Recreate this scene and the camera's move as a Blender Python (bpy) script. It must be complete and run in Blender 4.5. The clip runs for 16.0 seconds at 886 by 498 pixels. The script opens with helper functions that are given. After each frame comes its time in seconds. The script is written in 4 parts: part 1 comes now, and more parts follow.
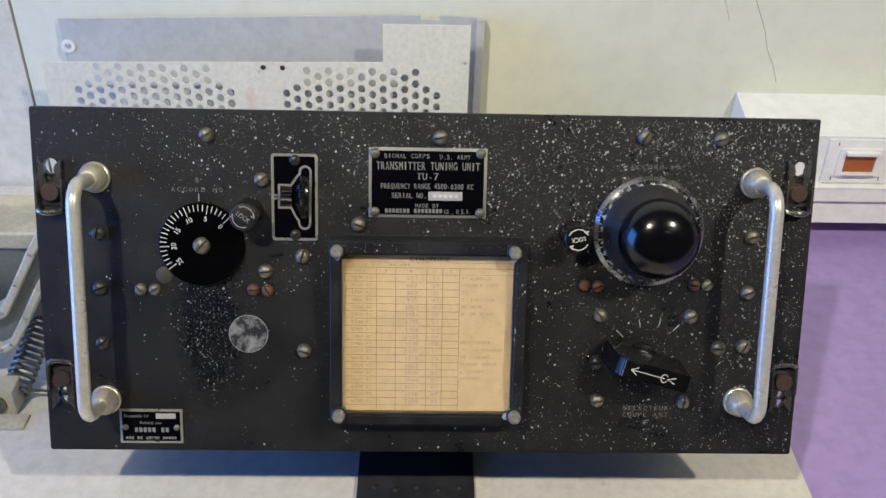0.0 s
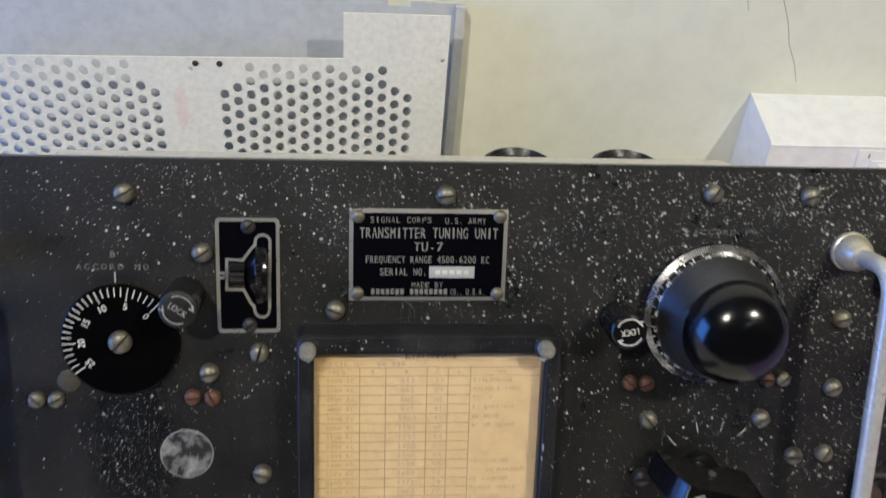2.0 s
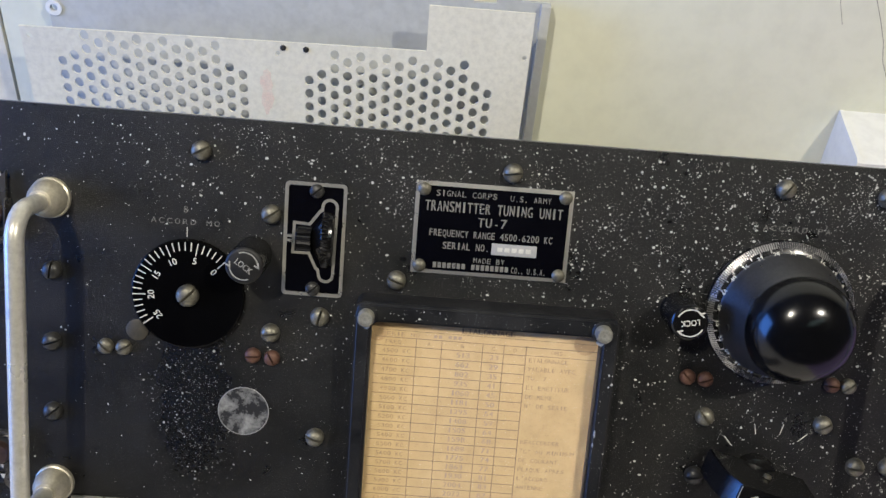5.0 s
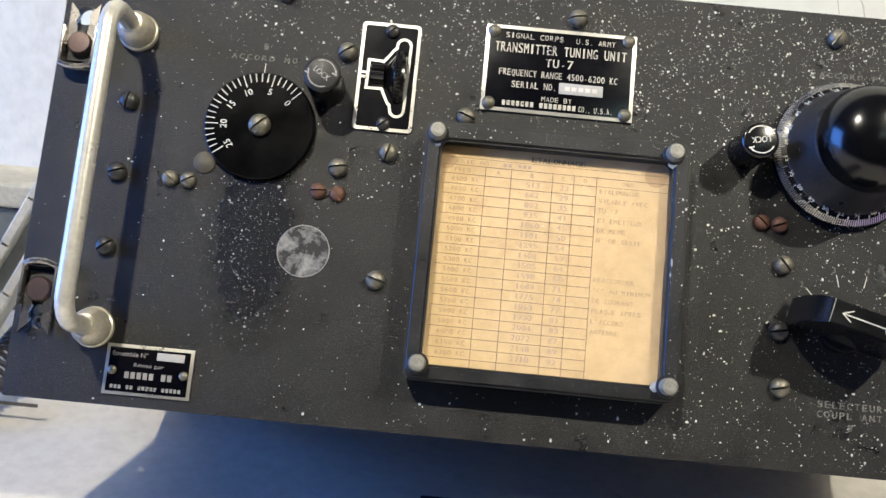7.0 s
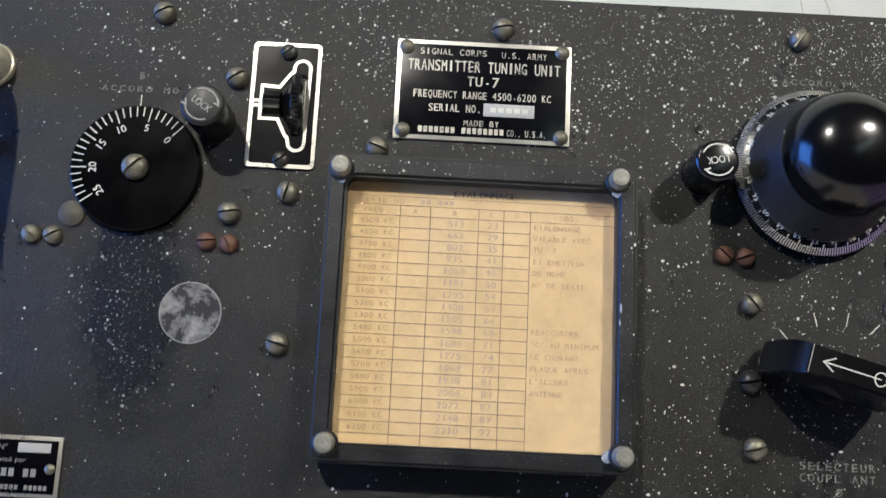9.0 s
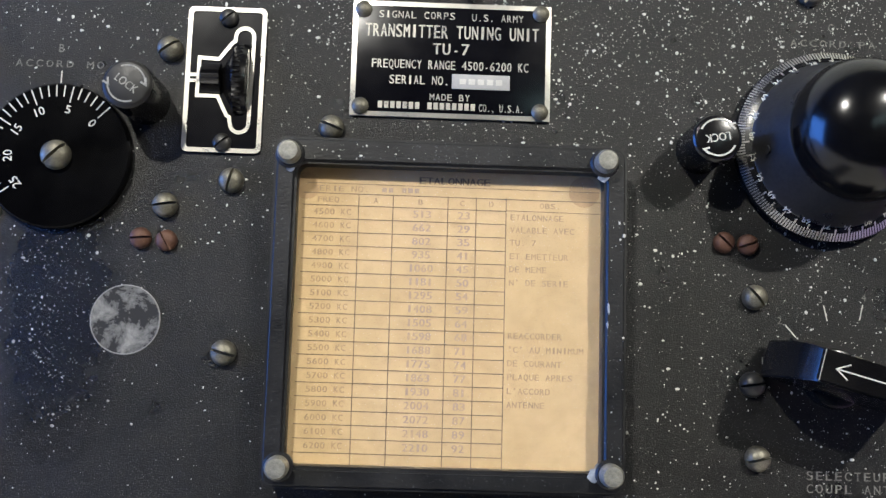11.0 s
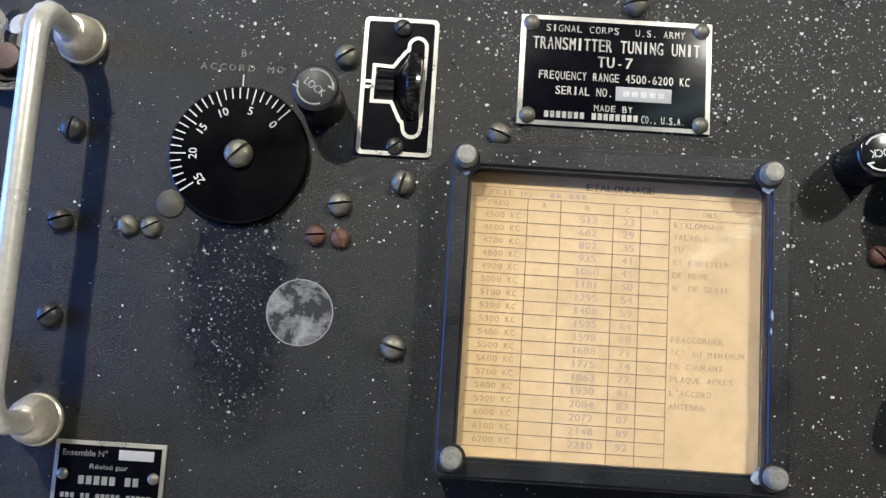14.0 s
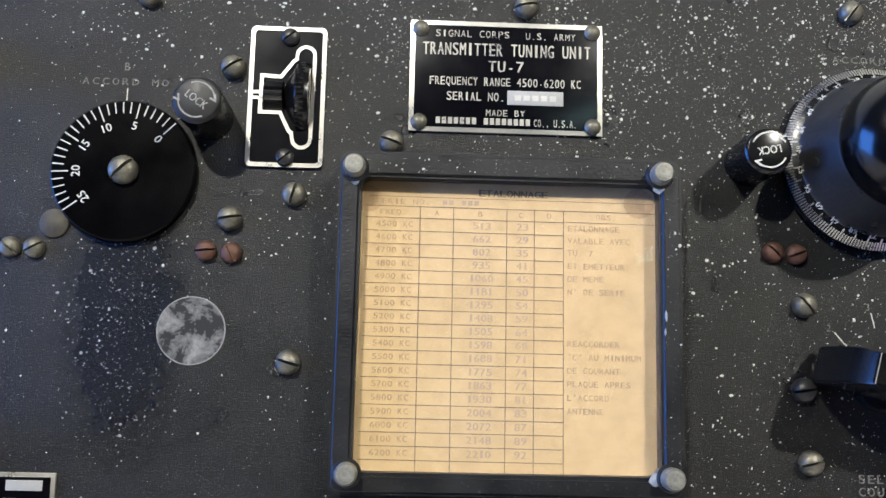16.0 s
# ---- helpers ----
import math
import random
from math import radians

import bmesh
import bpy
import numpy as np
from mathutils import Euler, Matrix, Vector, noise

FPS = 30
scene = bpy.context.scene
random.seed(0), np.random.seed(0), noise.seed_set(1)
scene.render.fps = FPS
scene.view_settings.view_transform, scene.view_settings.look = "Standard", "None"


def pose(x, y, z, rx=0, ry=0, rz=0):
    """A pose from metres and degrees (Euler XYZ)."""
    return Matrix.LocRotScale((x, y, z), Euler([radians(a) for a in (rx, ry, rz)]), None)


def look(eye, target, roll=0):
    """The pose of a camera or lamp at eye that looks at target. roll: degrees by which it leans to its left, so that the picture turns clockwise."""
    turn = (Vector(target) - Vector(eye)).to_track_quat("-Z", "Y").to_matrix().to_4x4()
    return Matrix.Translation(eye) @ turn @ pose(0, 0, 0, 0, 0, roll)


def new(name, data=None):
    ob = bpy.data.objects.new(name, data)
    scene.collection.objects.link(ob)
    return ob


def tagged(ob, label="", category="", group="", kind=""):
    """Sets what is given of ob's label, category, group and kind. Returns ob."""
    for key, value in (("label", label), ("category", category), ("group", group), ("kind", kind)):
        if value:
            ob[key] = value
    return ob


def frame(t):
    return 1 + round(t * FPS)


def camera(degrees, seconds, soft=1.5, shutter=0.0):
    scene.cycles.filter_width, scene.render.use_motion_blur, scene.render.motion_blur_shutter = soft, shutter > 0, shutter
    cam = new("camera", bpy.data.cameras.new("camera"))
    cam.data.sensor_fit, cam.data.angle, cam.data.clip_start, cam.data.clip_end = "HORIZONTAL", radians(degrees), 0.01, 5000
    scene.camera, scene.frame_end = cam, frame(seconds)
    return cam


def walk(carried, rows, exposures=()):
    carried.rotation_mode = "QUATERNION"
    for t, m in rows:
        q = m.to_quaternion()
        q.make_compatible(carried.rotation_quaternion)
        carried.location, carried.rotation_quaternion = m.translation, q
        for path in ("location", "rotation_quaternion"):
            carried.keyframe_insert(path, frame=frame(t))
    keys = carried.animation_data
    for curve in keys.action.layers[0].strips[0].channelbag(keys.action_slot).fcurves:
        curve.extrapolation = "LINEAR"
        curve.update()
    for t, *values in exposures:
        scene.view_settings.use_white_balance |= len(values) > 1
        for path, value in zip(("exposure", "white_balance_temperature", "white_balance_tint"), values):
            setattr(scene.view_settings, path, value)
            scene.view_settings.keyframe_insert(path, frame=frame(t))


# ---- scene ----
# The camera and its way, in the front panel's own axes (x right, y into the panel, z up the panel).
LEANBACK, RAISED = 24.0, 0.178
P = pose(0, 0, RAISED, -LEANBACK, 0, 0)
cam = camera(50.88, 16.0, shutter=0.4)
PATH = [
    (0.0, -0.0049, -0.4994, 0.1203, -1.65, -10.98, 1.06),
    (0.5, -0.0053, -0.4753, 0.1207, -1.72, -12.26, 1.32),
    (1.0, -0.0013, -0.4544, 0.1273, -1.56, -12.16, 1.34),
    (1.5, -0.0043, -0.4228, 0.1294, -2.00, -13.21, 1.14),
    (2.0, -0.0323, -0.3622, 0.1508, -6.11, -13.71, 1.79),
    (2.5, -0.0481, -0.3277, 0.1592, -8.48, -14.83, 2.31),
    (3.0, -0.0235, -0.3312, 0.1478, -5.51, -15.86, 3.36),
    (3.5, -0.0010, -0.3459, 0.1476, -4.22, -14.78, 2.89),
    (4.0, -0.0058, -0.3566, 0.1430, -2.07, -14.10, 4.80),
    (4.2, -0.0120, -0.3620, 0.1426, -1.01, -13.76, 4.46),
    (6.3, -0.0362, -0.3715, 0.0552, -1.34, -7.46, 4.75),
    (6.5, -0.0388, -0.3731, 0.0097, -0.73, -2.92, 4.85),
    (7.0, -0.0375, -0.3745, -0.0790, 0.49, 9.03, 5.52),
    (7.5, -0.0241, -0.3624, -0.1573, 2.05, 19.60, 5.45),
    (8.0, -0.0184, -0.3326, -0.1274, 0.87, 16.13, 4.47),
    (8.5, -0.0175, -0.3273, -0.0729, -0.65, 12.02, 3.34),
    (9.0, -0.0137, -0.3220, -0.0588, -0.47, 10.54, 2.84),
    (9.2, -0.0148, -0.3197, -0.0481, -0.88, 9.54, 2.36),
    (11.3, -0.0057, -0.2885, -0.0328, -1.36, 6.35, 1.43),
    (11.5, -0.0091, -0.2869, -0.0373, -1.89, 6.74, 1.24),
    (12.0, -0.0039, -0.2885, -0.0340, -1.22, 6.56, 1.47),
    (12.5, -0.0122, -0.2917, -0.0326, -0.68, 6.47, 1.88),
    (13.0, -0.0275, -0.2927, -0.0377, 0.51, 6.68, 2.60),
    (13.5, -0.0352, -0.2941, -0.0415, 0.44, 7.13, 2.92),
    (14.0, -0.0499, -0.2987, -0.0431, 0.52, 7.76, 3.60),
    (14.5, -0.0424, -0.2990, -0.0389, -0.10, 7.00, 3.25),
    (15.0, -0.0306, -0.2987, -0.0352, -2.01, 8.64, 1.81),
    (15.5, -0.0271, -0.2954, -0.0376, -2.48, 8.62, 1.48),
    (16.0, -0.0286, -0.2950, -0.0400, -1.89, 8.14, 1.31),
]
EXPOSURES = [(0.0, -0.2, 6200, 10), (4.2, -0.2, 6200, 10), (6.5, 0.22, 6300, 10), (7.0, 0.34, 6350, 10), (7.5, 0.26, 6250, 10), (8.0, 0.14, 6100, 10), (8.5, 0.04, 6000, 10), (9.0, 0.03, 6000, 10),
             (11.5, 0.12, 5900, 10), (12.5, 0.2, 5850, 10), (14.0, 0.22, 5900, 10), (16.0, 0.24, 5900, 10)]
walk(cam, [(t, P @ pose(x, y, z, 90 + pitch, 0, yaw) @ pose(0, 0, 0, 0, 0, roll)) for t, x, y, z, yaw, pitch, roll in PATH], EXPOSURES)

# ---- light: two warm ceiling spots, cold daylight from a window, a tube far down the room ----
world = bpy.data.worlds.new("room_air")
world.use_nodes = True
scene.world = world
world.node_tree.nodes["Background"].inputs[0].default_value = (0.45, 0.55, 0.8, 1)
world.node_tree.nodes["Background"].inputs[1].default_value = 0.01
FLOOR, CEILING = -0.86, 1.75


def area_lamp(name, eye, target, watts, colour, size, size_y=0.0, shape="DISK", spread=180):
    lamp = bpy.data.lights.new(name, "AREA")
    lamp.energy, lamp.color, lamp.shape, lamp.size, lamp.spread = watts, colour, shape, size, radians(spread)
    if size_y:
        lamp.size_y = size_y
    ob = new(name, lamp)
    ob.matrix_world = look(eye, target)
    return ob


WARM = (1.0, 0.92, 0.765)
for x, watts in ((-0.52, 13.0), (0.86, 12.5)):
    area_lamp("ceiling_spot_light", (x, -0.88, 1.50), (0.25 * x, 0.02, 0.18), watts, WARM, 0.055, spread=150)
area_lamp("window_daylight", (-1.75, -0.34, 0.32), (0.0, -0.02, 0.12), 41, (0.10, 0.30, 1.0), 1.0, 1.2, "RECTANGLE")

# ---- materials ----


def material(name, base, rough=0.5, metal=0.0, second=None, scale=40.0, amount=0.5, bump=0.0, bump_scale=600.0, rough_var=0.1, coat=0.0,
             spots=None, spot_scale=200.0, spot_cut=0.62, emit=0.0, gloss=0.5):
    """A surface with colour varied at two scales, varied gloss and fine relief."""
    m = bpy.data.materials.new(name)
    m.use_nodes = True
    nodes, links = m.node_tree.nodes, m.node_tree.links
    b = nodes["Principled BSDF"]
    b.inputs["Metallic"].default_value = metal
    b.inputs["Coat Weight"].default_value = coat
    b.inputs["Specular IOR Level"].default_value = gloss
    b.inputs["Coat Roughness"].default_value = 0.12
    where = nodes.new("ShaderNodeTexCoord")

    def grain(size, detail):
        n = nodes.new("ShaderNodeTexNoise")
        n.inputs["Scale"].default_value, n.inputs["Detail"].default_value, n.inputs["Roughness"].default_value = size, detail, 0.62
        links.new(where.outputs["Object"], n.inputs["Vector"])
        return n

    def blend(fac, a, c):
        mix = nodes.new("ShaderNodeMix")
        mix.data_type = "RGBA"
        links.new(fac, mix.inputs[0])
        for socket, v in ((mix.inputs[6], a), (mix.inputs[7], c)):
            if isinstance(v, tuple):
                socket.default_value = (*v, 1)
            else:
                links.new(v, socket)
        return mix.outputs[2]

    def ramp(fac, low, high, to=1.0):
        r = nodes.new("ShaderNodeMapRange")
        r.inputs[1].default_value, r.inputs[2].default_value, r.inputs[3].default_value, r.inputs[4].default_value = low, high, 0.0, to
        links.new(fac, r.inputs[0])
        return r.outputs[0]

    large, fine = grain(scale, 4), grain(scale * 9, 3)
    second = second or tuple(v * 0.75 for v in base)
    colour = blend(ramp(large.outputs[0], 0.35, 0.7, amount), base, second)
    colour = blend(ramp(fine.outputs[0], 0.4, 0.75, amount * 0.6), colour, tuple(v * 0.7 for v in second))
    if spots:
        dots = grain(spot_scale, 2)
        patch = grain(scale * 0.9, 3)
        shift = nodes.new("ShaderNodeMath")
        shift.operation, shift.inputs[1].default_value = "MULTIPLY_ADD", 0.22
        links.new(patch.outputs[0], shift.inputs[0])
        links.new(dots.outputs[0], shift.inputs[2])
        colour = blend(ramp(shift.outputs[0], spot_cut + 0.11, spot_cut + 0.17), colour, spots)
    links.new(colour, b.inputs["Base Color"])
    r = nodes.new("ShaderNodeMapRange")
    r.inputs[1].default_value, r.inputs[2].default_value = 0.3, 0.75
    r.inputs[3].default_value, r.inputs[4].default_value = max(0.03, rough - rough_var), min(1.0, rough + rough_var)
    links.new(large.outputs[0], r.inputs[0])
    links.new(r.outputs[0], b.inputs["Roughness"])
    if bump:
        n, relief = grain(bump_scale, 2), nodes.new("ShaderNodeBump")
        relief.inputs["Strength"].default_value, relief.inputs["Distance"].default_value = bump, 0.0004
        links.new(n.outputs[0], relief.inputs["Height"])
        links.new(relief.outputs[0], b.inputs["Normal"])
    if emit:
        b.inputs["Emission Color"].default_value, b.inputs["Emission Strength"].default_value = (*base, 1), emit
    return m


BLACK_PAINT = material("black_wrinkle_paint", (0.0026, 0.0028, 0.0036), 0.36, gloss=0.38, second=(0.0105, 0.0098, 0.0090), scale=34, amount=0.9, bump=0.7, bump_scale=2100,
                       rough_var=0.12, spots=(0.10, 0.097, 0.09), spot_scale=2300, spot_cut=0.625)
# a rubbed, pitted patch below the small dial, with ragged edges
_n, _l = BLACK_PAINT.node_tree.nodes, BLACK_PAINT.node_tree.links
_p = _n["Principled BSDF"]
_t, _m, _d, _z, _a, _r = (_n.new("ShaderNode" + k) for k in ("TexCoord", "Mapping", "VectorMath", "TexNoise", "Math", "MapRange"))
_m.vector_type = "TEXTURE"
_m.inputs["Location"].default_value, _m.inputs["Scale"].default_value = (-0.118, -0.020, 0), (0.019, 0.044, 1)
_d.operation, _a.operation, _a.inputs[1].default_value = "LENGTH", "MULTIPLY_ADD", 1.5
_z.inputs["Scale"].default_value, _z.inputs["Detail"].default_value, _z.inputs["Roughness"].default_value = 110, 9, 0.8
_r.inputs[1].default_value, _r.inputs[2].default_value, _r.inputs[3].default_value, _r.inputs[4].default_value = 1.35, 1.95, 1.0, 0.0
_l.new(_t.outputs["Object"], _m.inputs["Vector"])
_l.new(_t.outputs["Object"], _z.inputs["Vector"])
_l.new(_m.outputs[0], _d.inputs[0])
_l.new(_z.outputs[0], _a.inputs[0])
_l.new(_d.outputs["Value"], _a.inputs[2])
_l.new(_a.outputs[0], _r.inputs[0])
_g = _n.new("ShaderNodeMix")
_g.inputs[3].default_value = 0.24
_was = _p.inputs["Roughness"].links[0].from_socket
_l.new(_r.outputs[0], _g.inputs[0])
_l.new(_was, _g.inputs[2])
_l.new(_g.outputs[0], _p.inputs["Roughness"])
_dull, _bare = _n.new("ShaderNodeMapRange"), _n.new("ShaderNodeMix")
_dull.inputs[3].default_value, _dull.inputs[4].default_value = 0.38, 0.22
_bare.data_type = "RGBA"
_bare.inputs[7].default_value = (0.0009, 0.0009, 0.0010, 1)
_l.new(_r.outputs[0], _dull.inputs[0])
_l.new(_dull.outputs[0], _p.inputs["Specular IOR Level"])
_l.new(_r.outputs[0], _bare.inputs[0])
_l.new(_p.inputs["Base Color"].links[0].from_socket, _bare.inputs[6])
_l.new(_bare.outputs[2], _p.inputs["Base Color"])
# pitted relief in the rubbed patch
_pit, _dent, _k = _n.new("ShaderNodeTexNoise"), _n.new("ShaderNodeBump"), _n.new("ShaderNodeMath")
_pit.inputs["Scale"].default_value, _pit.inputs["Detail"].default_value, _pit.inputs["Roughness"].default_value = 620, 5, 0.7
_dent.inputs["Distance"].default_value = 0.0005
_k.operation, _k.inputs[1].default_value = "MULTIPLY", 0.9
_l.new(_t.outputs["Object"], _pit.inputs["Vector"])
_l.new(_pit.outputs[0], _dent.inputs["Height"])
_l.new(_r.outputs[0], _k.inputs[0])
_l.new(_k.outputs[0], _dent.inputs["Strength"])
_l.new(_p.inputs["Normal"].links[0].from_socket, _dent.inputs["Normal"])
_l.new(_dent.outputs[0], _p.inputs["Normal"])
FRAME_PAINT = material("worn_black_enamel", (0.005, 0.0055, 0.007), 0.44, gloss=0.45, second=(0.020, 0.020, 0.020), scale=60, amount=0.8, bump=0.3, bump_scale=900,
                       spots=(0.12, 0.12, 0.13), spot_scale=1500, spot_cut=0.68)
BAKELITE = material("black_bakelite", (0.004, 0.004, 0.0045), 0.2, second=(0.014, 0.013, 0.012), scale=50, rough_var=0.05)
DOME_BLACK = material("polished_black_bakelite", (0.003, 0.003, 0.0035), 0.18, second=(0.005, 0.005, 0.005), scale=60, rough_var=0.04)
DIAL_BLACK = material("satin_black_dial", (0.0016, 0.0016, 0.002), 0.20, gloss=0.09, second=(0.003, 0.003, 0.0033), scale=70, rough_var=0.06)
KNURL = material("dark_knurled_metal", (0.16, 0.16, 0.165), 0.33, metal=0.9, second=(0.11, 0.11, 0.115), scale=80, bump=0.1)
WHITE_MARK = material("white_engraving_fill", (0.72, 0.70, 0.62), 0.6, second=(0.5, 0.49, 0.43), scale=300, amount=0.5)
FAINT_MARK = material("faded_engraving_fill", (0.26, 0.25, 0.22), 0.7, second=(0.07, 0.07, 0.07), scale=500, amount=1.0)
# scratched lettering fill, also the painted highlight on the selector bar's edge
SCRATCHED_AND_GLINT = material("scratched_white_engraving_and_edge_glint", (0.46, 0.45, 0.40), 0.6, second=(0.14, 0.14, 0.13), scale=420, amount=0.9)
TICK = material("grey_graduation_fill", (0.34, 0.34, 0.33), 0.6, second=(0.22, 0.22, 0.21), scale=300, amount=0.6)
PILLAR = material("pitted_zinc_pillar", (0.38, 0.37, 0.31), 0.5, metal=0.35, second=(0.15, 0.145, 0.12), scale=330, amount=0.95, bump=0.4)
WASHER = material("tarnished_brown_washer", (0.085, 0.075, 0.052), 0.55, metal=0.3, second=(0.05, 0.045, 0.035), scale=260, amount=0.8)
SPECK = material("white_paint_specks", (0.74, 0.73, 0.68), 0.55, second=(0.42, 0.42, 0.40), scale=220, amount=0.9)
PLATE_METAL = material("etched_aluminium", (0.66, 0.64, 0.58), 0.34, metal=0.75, second=(0.50, 0.47, 0.40), scale=120, bump=0.08)
FIELD_METAL = material("matt_stamped_aluminium", (0.46, 0.455, 0.44), 0.6, metal=0.2, second=(0.38, 0.375, 0.36), scale=300)
PLATE_BLACK = material("nameplate_black", (0.002, 0.002, 0.0035), 0.17, second=(0.003, 0.003, 0.005), scale=90, rough_var=0.03)
SCREW = material("tarnished_zinc_screw", (0.25, 0.235, 0.18), 0.48, metal=0.5, second=(0.07, 0.065, 0.05), scale=320, amount=0.9, bump=0.25)
RUST = material("rusty_screw", (0.17, 0.085, 0.055), 0.6, metal=0.35, second=(0.09, 0.045, 0.03), scale=260, amount=0.9, bump=0.3)
DARK_SCREW = material("blackened_screw", (0.035, 0.035, 0.035), 0.4, metal=0.4, second=(0.07, 0.068, 0.06), scale=260, amount=0.8, bump=0.2)
NICKEL = material("worn_nickel_handle", (0.74, 0.72, 0.64), 0.34, metal=0.45, second=(0.56, 0.53, 0.45), scale=55, amount=0.7, bump=0.12)
BRASSY = material("dull_brass_ferrule", (0.70, 0.65, 0.52), 0.38, metal=0.5, second=(0.50, 0.45, 0.33), scale=80, amount=0.8, bump=0.12)
CLIP = material("spring_steel_clip", (0.42, 0.40, 0.37), 0.28, metal=0.9, second=(0.20, 0.18, 0.16), scale=110, amount=0.9, bump=0.1)
STUD = material("brown_stud", (0.14, 0.09, 0.075), 0.4, metal=0.5, second=(0.07, 0.05, 0.045), scale=150, amount=0.8)
DIAL_SILVER = material("satin_silver_dial", (0.62, 0.61, 0.60), 0.28, metal=0.9, second=(0.50, 0.49, 0.48), scale=100)
RING_BLACK = material("black_ring_enamel", (0.012, 0.012, 0.013), 0.25, metal=0.3, second=(0.02, 0.02, 0.02), scale=90)
INK = material("black_ink", (0.02, 0.02, 0.022), 0.5)
PAPER = material("yellowed_paper", (0.395, 0.292, 0.158), 0.75, second=(0.345, 0.246, 0.122), scale=22, amount=0.6, bump=0.05, bump_scale=700)
PAPER_LINE = material("grey_ruled_line", (0.075, 0.06, 0.045), 0.8, second=(0.17, 0.125, 0.08), scale=90, amount=0.9)
TYPED = material("faded_grey_typing", (0.19, 0.145, 0.095), 0.8, second=(0.33, 0.235, 0.13), scale=420, amount=0.9)
VIOLET = material("faded_violet_typing", (0.245, 0.195, 0.165), 0.8, second=(0.34, 0.25, 0.145), scale=260, amount=0.9)
STAIN = material("paper_stain", (0.285, 0.19, 0.10), 0.8, second=(0.33, 0.23, 0.12), scale=200, amount=0.9)
WALL = material("cream_wall_paint", (0.82, 0.82, 0.665), 0.6, second=(0.78, 0.775, 0.615), scale=6, amount=0.35, bump=0.1, bump_scale=180)
BOARD = material("off_white_wall_board", (0.80, 0.78, 0.68), 0.6, second=(0.72, 0.70, 0.60), scale=11, amount=0.7, bump=0.1, bump_scale=160)
GREY_PLATE = material("grey_blue_sheet_metal", (0.64, 0.65, 0.63), 0.42, metal=0.2, second=(0.57, 0.58, 0.56), scale=14, amount=0.6)
WHITE_PLATE = material("cream_painted_sheet", (0.84, 0.81, 0.67), 0.5, second=(0.77, 0.735, 0.60), scale=24, amount=0.7, bump=0.08, bump_scale=300)
PVC = material("white_plastic", (0.92, 0.92, 0.88), 0.35, second=(0.86, 0.86, 0.82), scale=9, amount=0.5)
AMBER = material("amber_brown_plastic", (0.42, 0.13, 0.03), 0.35, second=(0.30, 0.08, 0.02), scale=90)
PURPLE = material("purple_laminate", (0.40, 0.29, 0.60), 0.5, second=(0.36, 0.26, 0.55), scale=8, amount=0.7, bump=0.08, bump_scale=300)
TABLE_WHITE = material("white_laminate_board", (0.72, 0.68, 0.60), 0.5, second=(0.64, 0.60, 0.52), scale=16, amount=0.7, bump=0.05, spots=(0.45, 0.42, 0.37), spot_scale=70, spot_cut=0.74)
CASE = material("cream_painted_case", (0.76, 0.72, 0.62), 0.45, second=(0.60, 0.56, 0.46), scale=34, amount=0.8, bump=0.1)
GREY_IRON = material("grey_green_machine_paint", (0.17, 0.18, 0.16), 0.45, second=(0.12, 0.125, 0.11), scale=36, amount=0.8, bump=0.15)
CREAM_IRON = material("cream_machine_paint", (0.64, 0.58, 0.42), 0.45, second=(0.44, 0.39, 0.27), scale=40, amount=0.8, bump=0.15)
STEEL = material("dark_spring_steel", (0.22, 0.20, 0.17), 0.35, metal=0.8, second=(0.12, 0.11, 0.09), scale=120)
RUBBER = material("black_ribbed_plastic", (0.012, 0.012, 0.013), 0.35, second=(0.02, 0.02, 0.02), scale=90)
DARK_METAL = material("black_painted_plate", (0.016, 0.017, 0.020), 0.5, second=(0.04, 0.04, 0.042), scale=40, amount=0.8, bump=0.2)
ROOM_WALL = material("room_wall_paint", (0.075, 0.072, 0.07), 0.8, second=(0.055, 0.054, 0.052), scale=3)
SMEAR = material("rubbed_red_paint", (0.83, 0.66, 0.54), 0.55, second=(0.84, 0.78, 0.65), scale=120, amount=1.0)
CRACK = material("hairline_crack", (0.20, 0.17, 0.13), 0.8)
CHIP = material("bluish_paint_chip", (0.45, 0.50, 0.56), 0.5, second=(0.20, 0.22, 0.26), scale=500, amount=0.9)

SCUFFED = material("scuffed_bakelite", (0.005, 0.005, 0.0045), 0.50, second=(0.016, 0.015, 0.013), scale=300, amount=0.7, bump=0.05)

GLASS = bpy.data.materials.new("clear_celluloid")
GLASS.use_nodes = True
_g = GLASS.node_tree.nodes["Principled BSDF"]
_g.inputs["Base Color"].default_value = (1.0, 0.985, 0.95, 1)
_g.inputs["Transmission Weight"].default_value, _g.inputs["Roughness"].default_value, _g.inputs["IOR"].default_value = 1.0, 0.04, 1.16

WORN = bpy.data.materials.new("worn_paint_disc")
WORN.use_nodes = True
_n, _l = WORN.node_tree.nodes, WORN.node_tree.links
_t, _c, _z = _n.new("ShaderNodeTexCoord"), _n.new("ShaderNodeValToRGB"), _n.new("ShaderNodeTexNoise")
_z.inputs["Scale"].default_value, _z.inputs["Detail"].default_value, _z.inputs["Distortion"].default_value = 105, 10, 0.35
_z.inputs["Roughness"].default_value = 0.68
_c.color_ramp.elements[0].position, _c.color_ramp.elements[0].color = 0.470, (0.012, 0.012, 0.013, 1)
_c.color_ramp.elements[1].position, _c.color_ramp.elements[1].color = 0.68, (0.34, 0.34, 0.32, 1)
for _e, _k in ((0.485, 0.09), (0.545, 0.16)):
    _c.color_ramp.elements.new(_e).color = (_k, _k, _k * 0.97, 1)
